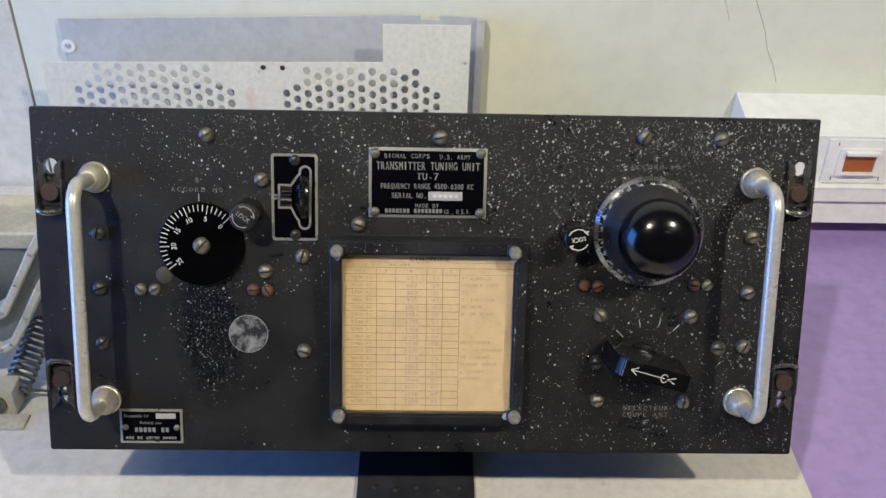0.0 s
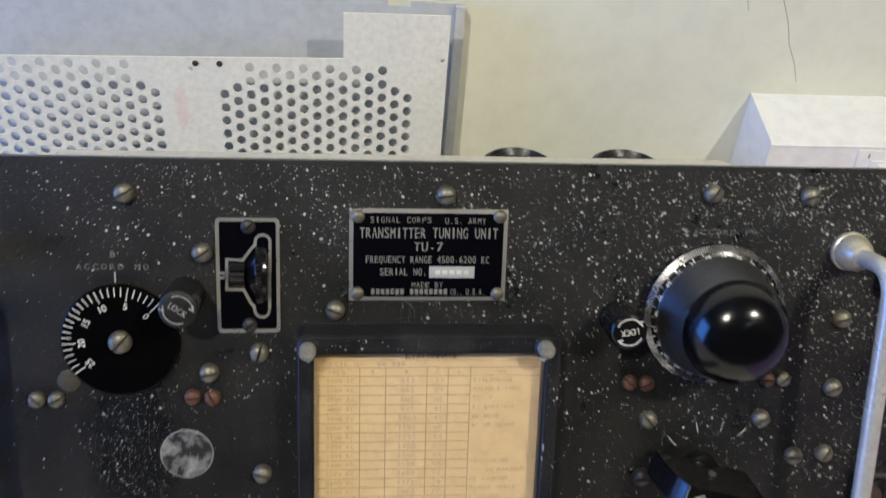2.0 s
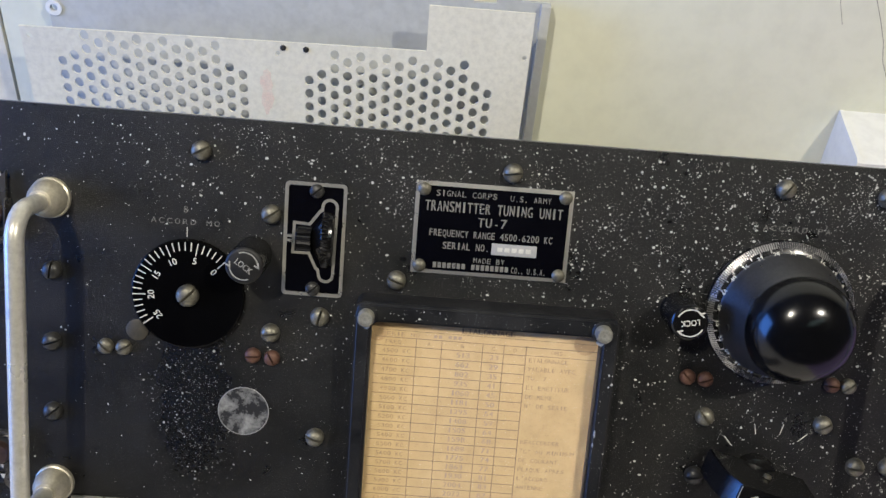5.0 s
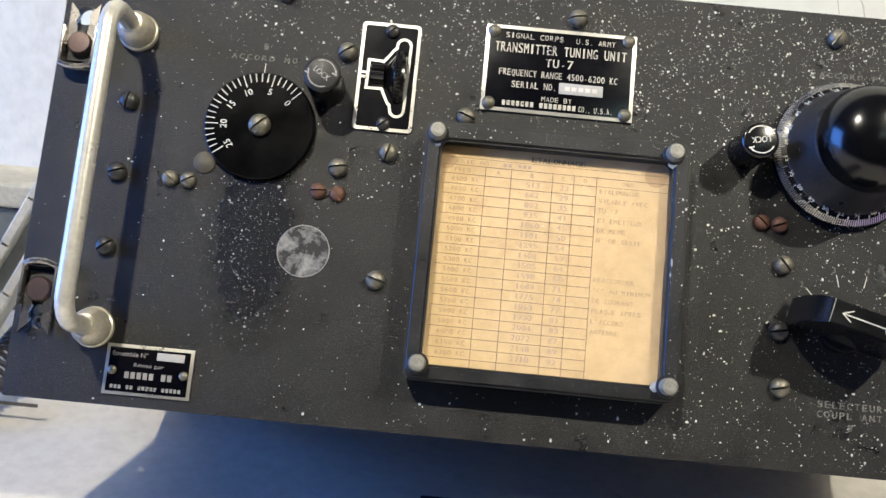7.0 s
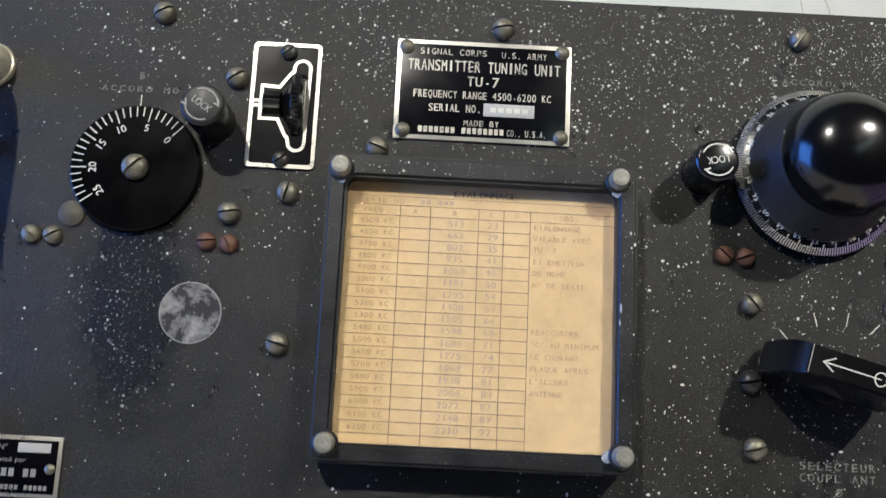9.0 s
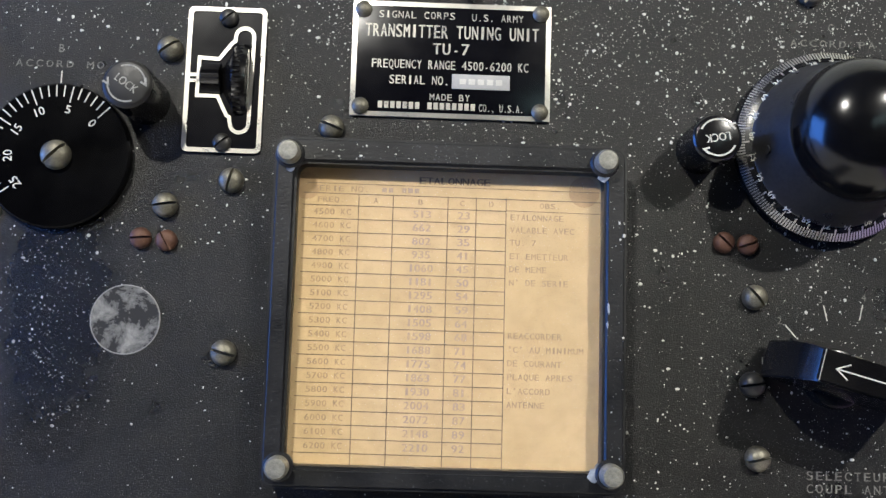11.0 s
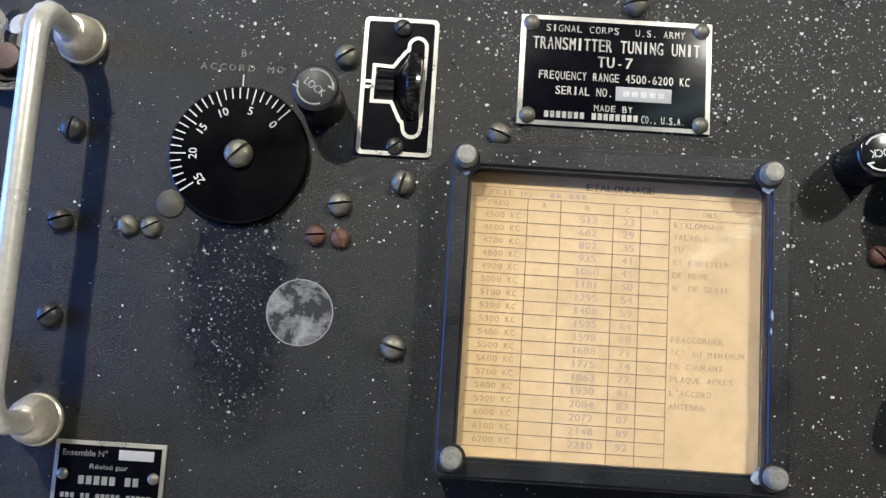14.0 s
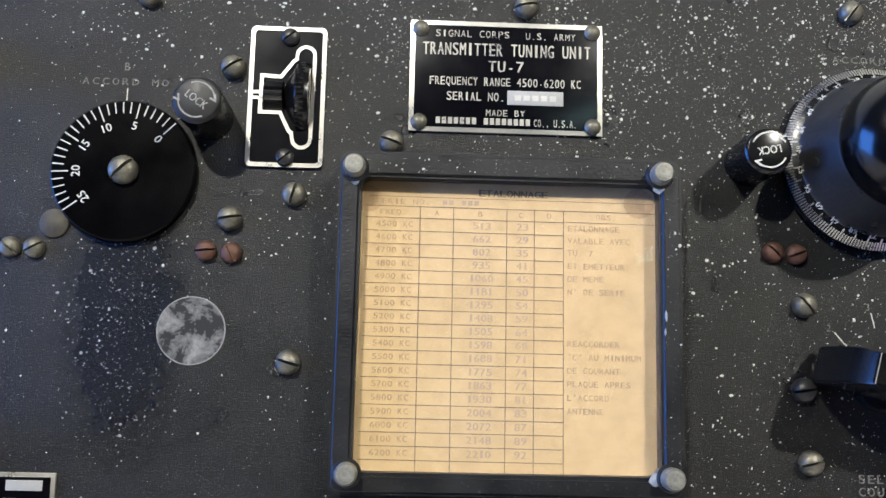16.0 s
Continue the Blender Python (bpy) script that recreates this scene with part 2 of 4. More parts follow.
_l.new(_t.outputs["Object"], _z.inputs["Vector"])
_l.new(_z.outputs[0], _c.inputs[0])
_l.new(_c.outputs[0], _n["Principled BSDF"].inputs["Base Color"])
_n["Principled BSDF"].inputs["Roughness"].default_value = 0.6

# ---- shapes ----


def part(name, bm, mat, parent=None, label="", m=None, sharp=38):
    """Links a bmesh as one mesh object under a thing or a part."""
    me = bpy.data.meshes.new(name)
    bmesh.ops.recalc_face_normals(bm, faces=bm.faces)
    for f in bm.faces:
        f.smooth = True
    bm.to_mesh(me)
    bm.free()
    me.set_sharp_from_angle(angle=radians(sharp))
    me.materials.append(mat)
    ob = new(name, me)
    ob.parent = parent
    if m is not None:
        ob.matrix_basis = m
    return tagged(ob, label)


def put(ob, m):
    ob.matrix_basis = m
    return ob


def like(name, ob, parent, m, label=""):
    """Another piece on the same mesh."""
    o = new(name, ob.data)
    o.parent = parent
    o.matrix_basis = m
    return tagged(o, label)


def block(sx, sy, sz, at=(0, 0, 0), bevel=0.0, seg=2, turn=None, bm=None):
    bm = bm or bmesh.new()
    m = Matrix.Translation(at) @ (turn or Matrix()) @ Matrix.Diagonal((sx, sy, sz, 1))
    vs = bmesh.ops.create_cube(bm, size=1, matrix=m)["verts"]
    if bevel:
        es = list({e for v in vs for e in v.link_edges})
        bmesh.ops.bevel(bm, geom=es, offset=bevel, segments=seg, profile=0.7, affect="EDGES")
    return bm


def lathe(profile, seg=32, at=(0, 0, 0), turn=None, bm=None, close=True):
    """Turns (radius, height) pairs round z."""
    bm = bm or bmesh.new()
    m = Matrix.Translation(at) @ (turn or Matrix())
    rings = []
    for r, z in profile:
        if r < 1e-6:
            rings.append([bm.verts.new(m @ Vector((0, 0, z)))])
        else:
            rings.append([bm.verts.new(m @ Vector((r * math.cos(a), r * math.sin(a), z))) for a in (2 * math.pi * k / seg for k in range(seg))])
    for a, b in zip(rings, rings[1:]):
        for k in range(seg):
            j = (k + 1) % seg
            quad = [a[k % len(a)], a[j % len(a)], b[j % len(b)], b[k % len(b)]]
            quad = list(dict.fromkeys(quad))
            if len(quad) > 2:
                bm.faces.new(quad)
    if close:
        for ring in (rings[0], rings[-1]):
            if len(ring) > 2:
                bm.faces.new(ring)
    return bm


def knurled(profile, seg, depth, at=(0, 0, 0), turn=None, bm=None):
    """A lathed form whose every second rib stands back."""
    bm = bm or bmesh.new()
    m = Matrix.Translation(at) @ (turn or Matrix())
    rings = []
    for r, z, k_on in profile:
        rings.append([bm.verts.new(m @ Vector(((r - depth * k_on * (k % 2)) * math.cos(2 * math.pi * k / seg), (r - depth * k_on * (k % 2)) * math.sin(2 * math.pi * k / seg), z))) for k in range(seg)])
    for a, b in zip(rings, rings[1:]):
        for k in range(seg):
            bm.faces.new([a[k], a[(k + 1) % seg], b[(k + 1) % seg], b[k]])
    bm.faces.new(rings[0])
    bm.faces.new(rings[-1])
    return bm


def circle(x, y, r, seg=16):
    return [(x + r * math.cos(2 * math.pi * k / seg), y + r * math.sin(2 * math.pi * k / seg)) for k in range(seg)]


def rounded(x0, y0, x1, y1, r, seg=4):
    pts = []
    for cx, cy, a in ((x1 - r, y1 - r, 0), (x0 + r, y1 - r, 90), (x0 + r, y0 + r, 180), (x1 - r, y0 + r, 270)):
        pts += [(cx + r * math.cos(radians(a + 90 * k / seg)), cy + r * math.sin(radians(a + 90 * k / seg))) for k in range(seg + 1)]
    return pts


def sheet(outline, holes, z0, z1, bm=None, m=None):
    """A plate with holes through it, from z0 to z1."""
    own = bmesh.new()
    for loop in (outline, *holes):
        vs = [own.verts.new((x, y, z0)) for x, y in loop]
        for a, b in zip(vs, vs[1:] + vs[:1]):
            own.edges.new((a, b))
    bmesh.ops.triangle_fill(own, edges=own.edges[:], use_beauty=True)
    if z1 != z0:
        got = bmesh.ops.extrude_face_region(own, geom=own.faces[:])
        bmesh.ops.translate(own, verts=[v for v in got["geom"] if isinstance(v, bmesh.types.BMVert)], vec=(0, 0, z1 - z0))
    if m is not None:
        own.transform(m)
    if bm is None:
        return own
    me = bpy.data.meshes.new("tmp")
    own.to_mesh(me)
    own.free()
    bm.from_mesh(me)
    bpy.data.meshes.remove(me)
    return bm


def tube(points, r, seg=12, bm=None):
    """A round bar along points."""
    bm = bm or bmesh.new()
    pts = [Vector(p) for p in points]
    rings, side = [], None
    for k, p in enumerate(pts):
        way = (pts[min(k + 1, len(pts) - 1)] - pts[max(k - 1, 0)]).normalized()
        side = (side - way * side.dot(way)).normalized() if side else way.orthogonal().normalized()
        other = way.cross(side)
        rings.append([bm.verts.new(p + r * (math.cos(a) * side + math.sin(a) * other)) for a in (2 * math.pi * j / seg for j in range(seg))])
    for a, b in zip(rings, rings[1:]):
        for j in range(seg):
            bm.faces.new([a[j], a[(j + 1) % seg], b[(j + 1) % seg], b[j]])
    bm.faces.new(rings[0])
    bm.faces.new(rings[-1])
    return bm


def strip(points, w, z, bm=None, closed=False):
    """A flat line of width w along 2D points at height z, mitred at its bends."""
    bm = bm or bmesh.new()
    pts = [Vector(p) for p in points]
    n, left, right = len(pts), [], []
    for k, p in enumerate(pts):
        before = (p - pts[k - 1]).normalized() if k or closed else None
        after = (pts[(k + 1) % n] - p).normalized() if k < n - 1 or closed else None
        way = (before or after) + (after or before)
        side = Vector((-way.y, way.x)).normalized()
        first_way = before or after
        side *= 0.5 * w / max(0.45, side.dot(Vector((-first_way.y, first_way.x))))
        end = Vector((0, 0)) if before and after else (after * -0.5 * w if after else before * 0.5 * w)
        left.append(bm.verts.new((*(p + end + side), z)))
        right.append(bm.verts.new((*(p + end - side), z)))
    for k in range(n if closed else n - 1):
        j = (k + 1) % n
        bm.faces.new([left[k], right[k], right[j], left[j]])
    return bm


def text_mesh(words):
    curve = bpy.data.curves.new("lettering", "FONT")
    curve.body, curve.align_x, curve.align_y, curve.resolution_u = words, "LEFT", "BOTTOM_BASELINE", 3
    ob = new("lettering_source", curve)
    me = bpy.data.meshes.new_from_object(ob.evaluated_get(bpy.context.evaluated_depsgraph_get()))
    bpy.data.objects.remove(ob)
    bpy.data.curves.remove(curve)
    return me


_h = text_mesh("H")
CAP = max(v.co.y for v in _h.vertices)
bpy.data.meshes.remove(_h)


def letters(words, x, y, z, height, width=0.0, turn=0.0, align="C", bm=None, bold=0.0):
    """Flat lettering: x, y is the middle (or the left end) of its foot line's middle height."""
    bm = bm or bmesh.new()
    me = text_mesh(words)
    xs = [v.co.x for v in me.vertices]
    x0, x1 = min(xs), max(xs)
    sy = height / CAP
    sx = width / (x1 - x0) if width else sy
    shift = -(x0 + x1) / 2 if align == "C" else -x0
    m = Matrix.Translation((x, y, z)) @ Matrix.Rotation(radians(turn), 4, "Z") @ Matrix.Diagonal((sx, sy, 1, 1)) @ Matrix.Translation((shift, -CAP / 2, 0))
    me.transform(m)
    bm.from_mesh(me)
    if bold:
        me.transform(Matrix.Translation((bold, 0, 0.00002)))
        bm.from_mesh(me)
    bpy.data.meshes.remove(me)
    return bm


def pitched(words, x, y, z, height, pitch, turn=0.0, align="C", bm=None, bold=0.0, fill=0.78):
    """Lettering with one width for every character, as typed or stamped."""
    bm = bm or bmesh.new()
    m = Matrix.Translation((x, y, z)) @ Matrix.Rotation(radians(turn), 4, "Z")
    start = -pitch * (len(words) - 1) / 2 if align == "C" else pitch / 2
    for k, c in enumerate(words):
        if c == " ":
            continue
        wide = pitch * fill * (0.3 if c in ".,'\u00b0:-" else 0.35 if c in "I1\"" else 1.0)
        one = letters(c, 0, 0, 0, height, wide, bold=bold)
        one.transform(m @ Matrix.Translation((start + k * pitch, 0, 0)))
        me = bpy.data.meshes.new("tmp")
        one.to_mesh(me)
        one.free()
        bm.from_mesh(me)
        bpy.data.meshes.remove(me)
    return bm


def bars(x0, x1, y, z, height, words, bm=None):
    """Plain bars in place of writing: one small bar for each character of each word."""
    bm = bm or bmesh.new()
    total = sum(words) + 1.0 * (len(words) - 1)
    unit, x = (x1 - x0) / total, x0
    for w in words:
        for k in range(w):
            block(0.72 * unit, height, 0.00006, (x + (k + 0.5) * unit, y, z), bm=bm)
        x += (w + 1.0) * unit
    return bm

# ---- the room and its table ----


def structure(name, bm, mat, label="", m=None):
    return tagged(part(name, bm, mat, None, label, m), kind="structure")


WALL_Y, TOP = 0.362, 0.0232
structure("wall_north", block(2.62, 0.1, CEILING - FLOOR, (0.96, WALL_Y + 0.05, (CEILING + FLOOR) / 2)), WALL, "cream painted wall behind the table")
structure("wall_board", block(1.9, 0.1, CEILING - FLOOR, (-1.302, WALL_Y + 0.049, (CEILING + FLOOR) / 2), 0.0015), BOARD, "off-white wall board beside a vertical seam")
structure("wall_south", block(4.6, 0.1, CEILING - FLOOR, (0, -5.45, (CEILING + FLOOR) / 2)), ROOM_WALL)
structure("wall_east", block(0.1, 5.76, CEILING - FLOOR, (2.3, -2.52, (CEILING + FLOOR) / 2)), ROOM_WALL)
WIN_Y, WIN_Z, WIN_W, WIN_H = -0.34, 0.32, 1.1, 1.3
west = sheet([(-5.4, FLOOR), (0.36, FLOOR), (0.36, CEILING), (-5.4, CEILING)],
             [[(WIN_Y - WIN_W / 2, WIN_Z - WIN_H / 2), (WIN_Y + WIN_W / 2, WIN_Z - WIN_H / 2), (WIN_Y + WIN_W / 2, WIN_Z + WIN_H / 2), (WIN_Y - WIN_W / 2, WIN_Z + WIN_H / 2)]],
             0, 0.1, m=Matrix(((0, 0, -1, -1.85), (1, 0, 0, 0), (0, 1, 0, 0), (0, 0, 0, 1))))
structure("wall_west", west, ROOM_WALL)
structure("floor", block(4.6, 5.9, 0.1, (0.2, -2.5, FLOOR - 0.05)), ROOM_WALL)
structure("ceiling", block(4.6, 5.9, 0.1, (0.2, -2.5, CEILING + 0.05)), ROOM_WALL)

# the purple table and the white board on it
table = tagged(new("display_table"), "purple laminate display table against the wall", "table")
part("tabletop", block(3.2, 0.80, 0.03, (0.1, WALL_Y - 0.402, TOP - 0.025), 0.002), PURPLE, table)
part("base", block(3.0, 0.68, TOP - 0.04 - FLOOR, (0.1, WALL_Y - 0.36, (FLOOR + TOP - 0.04) / 2)), PURPLE, table)
EDGE = 0.2518
tagged(part("table_board", block(EDGE + 1.3, 0.77, 0.0098, ((EDGE - 1.3) / 2, WALL_Y - 0.39, TOP - 0.0049), 0.0012), TABLE_WHITE), "scuffed white laminate board lying on the purple table", "board")

# the black plate that lies under the set
plate = tagged(part("base_plate", block(0.0745, 0.30, 0.004, (-0.0035, -0.121, TOP + 0.002), 0.001), DARK_METAL), "black painted metal plate lying on the white board", "plate")
for k in range(5):
    part("rivet", lathe([(0.0022, 0), (0.002, 0.0008), (0.0009, 0.0013), (0, 0.0014)], 12), DARK_SCREW, plate, m=pose(-0.03 + 0.0135 * k, -0.009 - 0.002 * (k % 2), TOP + 0.004))

# cable trunking along the wall
trunk = tagged(new("cable_trunking"), "white plastic wall trunking with a socket module", "trunking")
tm = Matrix(((0, 0, 1, 0), (1, 0, 0, 0), (0, 1, 0, 0), (0, 0, 0, 1)))
X0, X1 = 0.2865, 1.6
profile = [(WALL_Y - 0.0005, 0.0325), (WALL_Y - 0.0005, 0.1300), (0.3085, 0.1185), (0.3065, 0.1165), (0.3040, 0.0705), (0.2965, 0.0700), (0.2960, 0.0575), (0.3005, 0.0565), (0.2995, 0.0325)]
tb = sheet(profile, [], X0, X1, m=tm)
bmesh.ops.bevel(tb, geom=[e for e in tb.edges if len(e.link_faces) == 2 and e.calc_face_angle(0) > 0.5], offset=0.0008, segments=2, affect="EDGES")
part("channel", tb, PVC, trunk)
part("end_cap", sheet([(y - 0.0008 if y < 0.35 else y, z + 0.0008) for y, z in profile], [], X0 - 0.0035, X0 - 0.0002, m=tm), PVC, trunk)


def socket_module(x):
    """A socket in the trunking's face, its amber window under a white lip."""
    s = part("socket_module", block(0.060, 0.0020, 0.0420, (0, 0, 0), 0.0008), PVC, trunk, "white socket module with an amber window", m=pose(x, 0.3040, 0.0935, -3, 0, 0))
    part("frame", sheet(rounded(-0.0195, -0.0130, 0.0195, 0.0130, 0.0015), [rounded(-0.0140, -0.0105, 0.0140, 0.0105, 0.001)], 0, 0.0022, m=pose(0, -0.0010, 0, 90)), PVC, s)
    part("window", block(0.0278, 0.0006, 0.0206, (0, -0.0014, 0)), AMBER, s)
    part("top_lip", block(0.0290, 0.007, 0.0030, (0, -0.0045, 0.0096), 0.0008), PVC, s)
    part("bottom_lip", block(0.0290, 0.0055, 0.0016, (0, -0.0038, -0.0104), 0.0008), PVC, s)
    for dx in (-0.0215, 0.0215):
        for dz in (-0.0165, 0.0165):
            part("slot", block(0.0006, 0.0006, 0.0035, (dx, -0.0010, dz)), INK, s)
    return s


socket_module(0.3835)
socket_module(0.4635)

# hairline cracks in the wall paint
tagged(part("wall_crack", tube([(0.317 - 0.0070 * k + 0.0012 * math.sin(2.3 * k), WALL_Y, 0.141 + 0.0155 * k) for k in range(12)], 0.00019, 5), CRACK), "thin dark hairline crack in the wall paint", "crack", kind="structure")
tagged(part("wall_crack", tube([(0.262 - 0.0052 * k + 0.001 * math.sin(2.9 * k + 1), WALL_Y, 0.198 + 0.0165 * k) for k in range(9)], 0.00015, 5), CRACK), "faint hairline crack in the wall paint", "crack", kind="structure")

# sheet metal that leans against the wall
up = pose(0, 0, 0, 90)
back_plate = tagged(new("backing_sheet"), "grey sheet metal plate standing against the wall", "metal plate")
part("sheet", sheet([(-0.3105, TOP), (0.0505, TOP), (0.0505, 0.199), (0.012, 0.200), (0.012, 0.196), (-0.004, 0.196), (-0.004, 0.200), (-0.3105, 0.1905)],
                    [circle(0.0462, 0.166, 0.0021, 10), circle(0.0462, 0.095, 0.0021, 10), circle(-0.3065, 0.1665, 0.0024, 12)], 0, 0.002, m=pose(0, WALL_Y - 0.006, 0, 90)), GREY_PLATE, back_plate)
part("eyelet", lathe([(0.0028, 0), (0.0058, 0.0002), (0.0058, 0.0012), (0.0028, 0.0012)], 20, close=False), PVC, back_plate, m=pose(-0.3065, WALL_Y - 0.0082, 0.1665, 90))
part("edge_strip", block(0.007, 0.006, 0.199 - TOP, (0.0470, WALL_Y - 0.0115, (0.199 + TOP) / 2), 0.001), GREY_PLATE, back_plate)

holes = []
for x_left, columns in ((-0.2922, 15), (-0.1172, 15)):
    for c in range(columns):
        x = x_left + 0.00912 * c
        edge = min(c, columns - 1 - c)
        for r in range(9):
            z = 0.1630 - 0.01055 * r - (0.00528 if c % 2 else 0.0)
            if z > 0.1630 - 0.0052 * (2.9 - edge) and edge < 2:
                continue
            holes.append([(x + 0.0032 * math.cos(a), z + 0.0039 * math.sin(a)) for a in (6.28319 * q / 14 for q in range(14))])
perforated = tagged(part("perforated_sheet", sheet([(-0.3185, TOP), (0.0372, TOP), (0.0372, 0.205), (-0.035, 0.205), (-0.035, 0.1715), (-0.3185, 0.1665)],
    holes + [circle(0.0335, 0.172, 0.0018, 10), circle(-0.139, 0.161, 0.0019, 10), circle(-0.3125, 0.160, 0.002, 10)], 0, 0.0014, m=pose(0, 0.3205, 0, 90)), WHITE_PLATE),
    "cream perforated sheet metal cover standing behind the set", "metal cover")

_rng = random.Random(21)
part("red_smear", sheet([(-0.1475 + (0.0042 + _rng.uniform(-0.0012, 0.0012)) * math.cos(6.2832 * k / 22), 0.131 + (0.0190 + _rng.uniform(-0.003, 0.003)) * math.sin(6.2832 * k / 22)) for k in range(22)], [], 0.0015, 0.00156,
     m=pose(0, 0.3205, 0, 90)), SMEAR, perforated, "faint rubbed red paint smear")
for x in (-0.135, -0.119):
    part("rivet", lathe([(0.0022, 0), (0.0020, 0.0008), (0.0009, 0.0013), (0, 0.0014)], 12), DARK_SCREW, perforated, "dark rivet", pose(x, 0.3191, 0.1655, 90))

# two ribbed black spools on the table behind the set


def spool(x, y):
    s = tagged(new("cable_spool"), "black ribbed plastic spool standing on the table", "spool", "spools behind the set")
    s.matrix_basis = pose(x, y, 0)
    part("core", lathe([(0.0245, TOP + 0.003), (0.0245, 0.0935)], 28), RUBBER, s)
    part("foot", lathe([(0.028, TOP), (0.028, TOP + 0.004), (0.025, TOP + 0.005)], 28), RUBBER, s)
    part("rim", lathe([(0.0245, 0.0910), (0.0285, 0.0915), (0.0292, 0.0940), (0.0285, 0.0975), (0.0255, 0.0990), (0.0240, 0.0970), (0.0215, 0.0987), (0.0195, 0.0965),
                       (0.0165, 0.0983), (0.014, 0.0960), (0.006, 0.0960), (0, 0.0960)], 36), RUBBER, s)
    return s


spool(0.0935, 0.300)
spool(0.1755, 0.300)

# the machine part beside the set: grey body with a pale lid, an arm, a spring and a nut block
machine = tagged(new("tuning_mechanism"), "grey painted mechanism with a pale lid and spring arm", "machine")
part("body", block(0.30, 0.044, 0.058, (-0.402, 0.1255, 0.1010), 0.003), GREY_IRON, machine)
part("column", block(0.10, 0.06, 0.075 - TOP, (-0.46, 0.1255, (0.075 + TOP) / 2), 0.003), GREY_IRON, machine)
part("lid", block(0.304, 0.049, 0.013, (-0.402, 0.1245, 0.1375), 0.003, 3), CREAM_IRON, machine, "pale cream lid")
part("foot_plate", block(0.16, 0.13, 0.005, (-0.41, 0.135, TOP + 0.0025), 0.001), GREY_IRON, machine)
arm = [(-0.2350, 0.086, 0.1660), (-0.2498, 0.086, 0.1430), (-0.2640, 0.086, 0.1180), (-0.2780, 0.086, 0.0945), (-0.2860, 0.086, 0.0895), (-0.36, 0.086, 0.0890)]
for dx, dz in ((0.0, 0.0), (0.0, -0.027)):
    ab = bmesh.new()
    for (x0, y0, z0), (x1, y1, z1) in zip(arm, arm[1:]):
        l = math.dist((x0, z0), (x1, z1))
        block(l + 0.003, 0.018, 0.0055, ((x0 + x1) / 2 + dx, y0, (z0 + z1) / 2 + dz), 0.001, 1, Matrix.Rotation(-math.atan2(z1 - z0, x1 - x0), 4, "Y"), ab)
    part("arm", ab, CREAM_IRON, machine)
web = sheet([(x, z - 0.002) for x, _, z in arm] + [(x, z - 0.026) for x, _, z in arm[::-1]], [], -0.004, 0.004, m=pose(0, 0.088, 0, 90))
part("arm_web", web, GREY_IRON, machine)
a, b = Vector((-0.281, 0.068, 0.0335)), Vector((-0.2750, 0.131, 0.0535))
way = (b - a).normalized()
s1 = way.orthogonal().normalized()
s2 = way.cross(s1)
TURNS = 13
part("spring", tube([a + (b - a) * (k / (TURNS * 14)) + 0.0085 * (math.cos(2 * math.pi * k / 14) * s1 + math.sin(2 * math.pi * k / 14) * s2) for k in range(TURNS * 14 + 1)], 0.0014, 6), STEEL, machine, "dark coil spring")
part("spring_seat", lathe([(0.0105, 0), (0.0115, 0.002), (0.0115, 0.007), (0.007, 0.009), (0, 0.009)], 20), STEEL, machine, m=Matrix.Translation(b) @ way.to_track_quat("Z", "Y").to_matrix().to_4x4())
nut = part("nut_block", block(0.050, 0.018, 0.0200, (-0.3015, 0.0640, 0.0345), 0.002), CREAM_IRON, machine)
part("bolt", lathe([(0.0082, 0), (0.0082, 0.0015), (0.0045, 0.0015), (0.0040, 0.004), (0, 0.0045)], 20), STEEL, nut, m=pose(-0.2900, 0.0551, 0.0345, 90))
part("bracket", block(0.062, 0.014, 0.0025, (-0.299, 0.0480, TOP + 0.0012), 0.001), CREAM_IRON, machine, "bare worn metal bracket")
part("pin", tube([(-0.28, 0.068, 0.0345), (-0.245, 0.068, 0.0345)], 0.0010, 8), STEEL, machine)

# ---- the tuning unit: one thing, in the panel's axes (x right, y up the panel, z out of it) ----
UNIT = P @ pose(0, 0, 0, 90)
unit = tagged(new("radio_tuning_unit"), "black army radio tuning unit, paint-specked, tilted back on the table", "radio")
unit.matrix_basis = UNIT
L, R, B, T = -0.2095, 0.2115, -0.0945, 0.0970
LATCH_HOLES = [circle(-0.2000, 0.0655, 0.0042), circle(-0.1995, -0.0600, 0.0026), circle(-0.1995, -0.0645, 0.0028), circle(0.2030, 0.0700, 0.0040), circle(0.2025, -0.0590, 0.0026), circle(0.2025, -0.0635, 0.0028)]
front = sheet(rounded(L, B, R, T, 0.0012, 2), LATCH_HOLES, -0.004, 0.0)
panel = part("front_panel", front, BLACK_PAINT, unit, "black wrinkle-painted panel with white paint specks")

# the open case behind it
CL, CR, CB, CT, CD = -0.1935, 0.1965, -0.0850, 0.0730, 0.1900
cw, cx, cy, ch = CR - CL, (CL + CR) / 2, (CB + CT) / 2, CT - CB
case = part("case", block(cw, 0.002, CD - 0.004, (cx, CT - 0.001, -(CD + 0.004) / 2), 0.0006), CASE, unit, "cream painted sheet metal case, open below")
for x in (CL + 0.001, CR - 0.001):
    part("side", block(0.002, ch - 0.004, CD - 0.004, (x, cy, -(CD + 0.004) / 2), 0.0006), CASE, case)
part("back", block(cw, ch, 0.002, (cx, cy, -CD + 0.001), 0.0006), CASE, case)
for x in (CL + 0.009, CR - 0.009):
    part("flange", block(0.0136, 0.0018, CD - 0.006, (x, CB + 0.003, -(CD + 0.004) / 2), 0.0004), CASE, case)
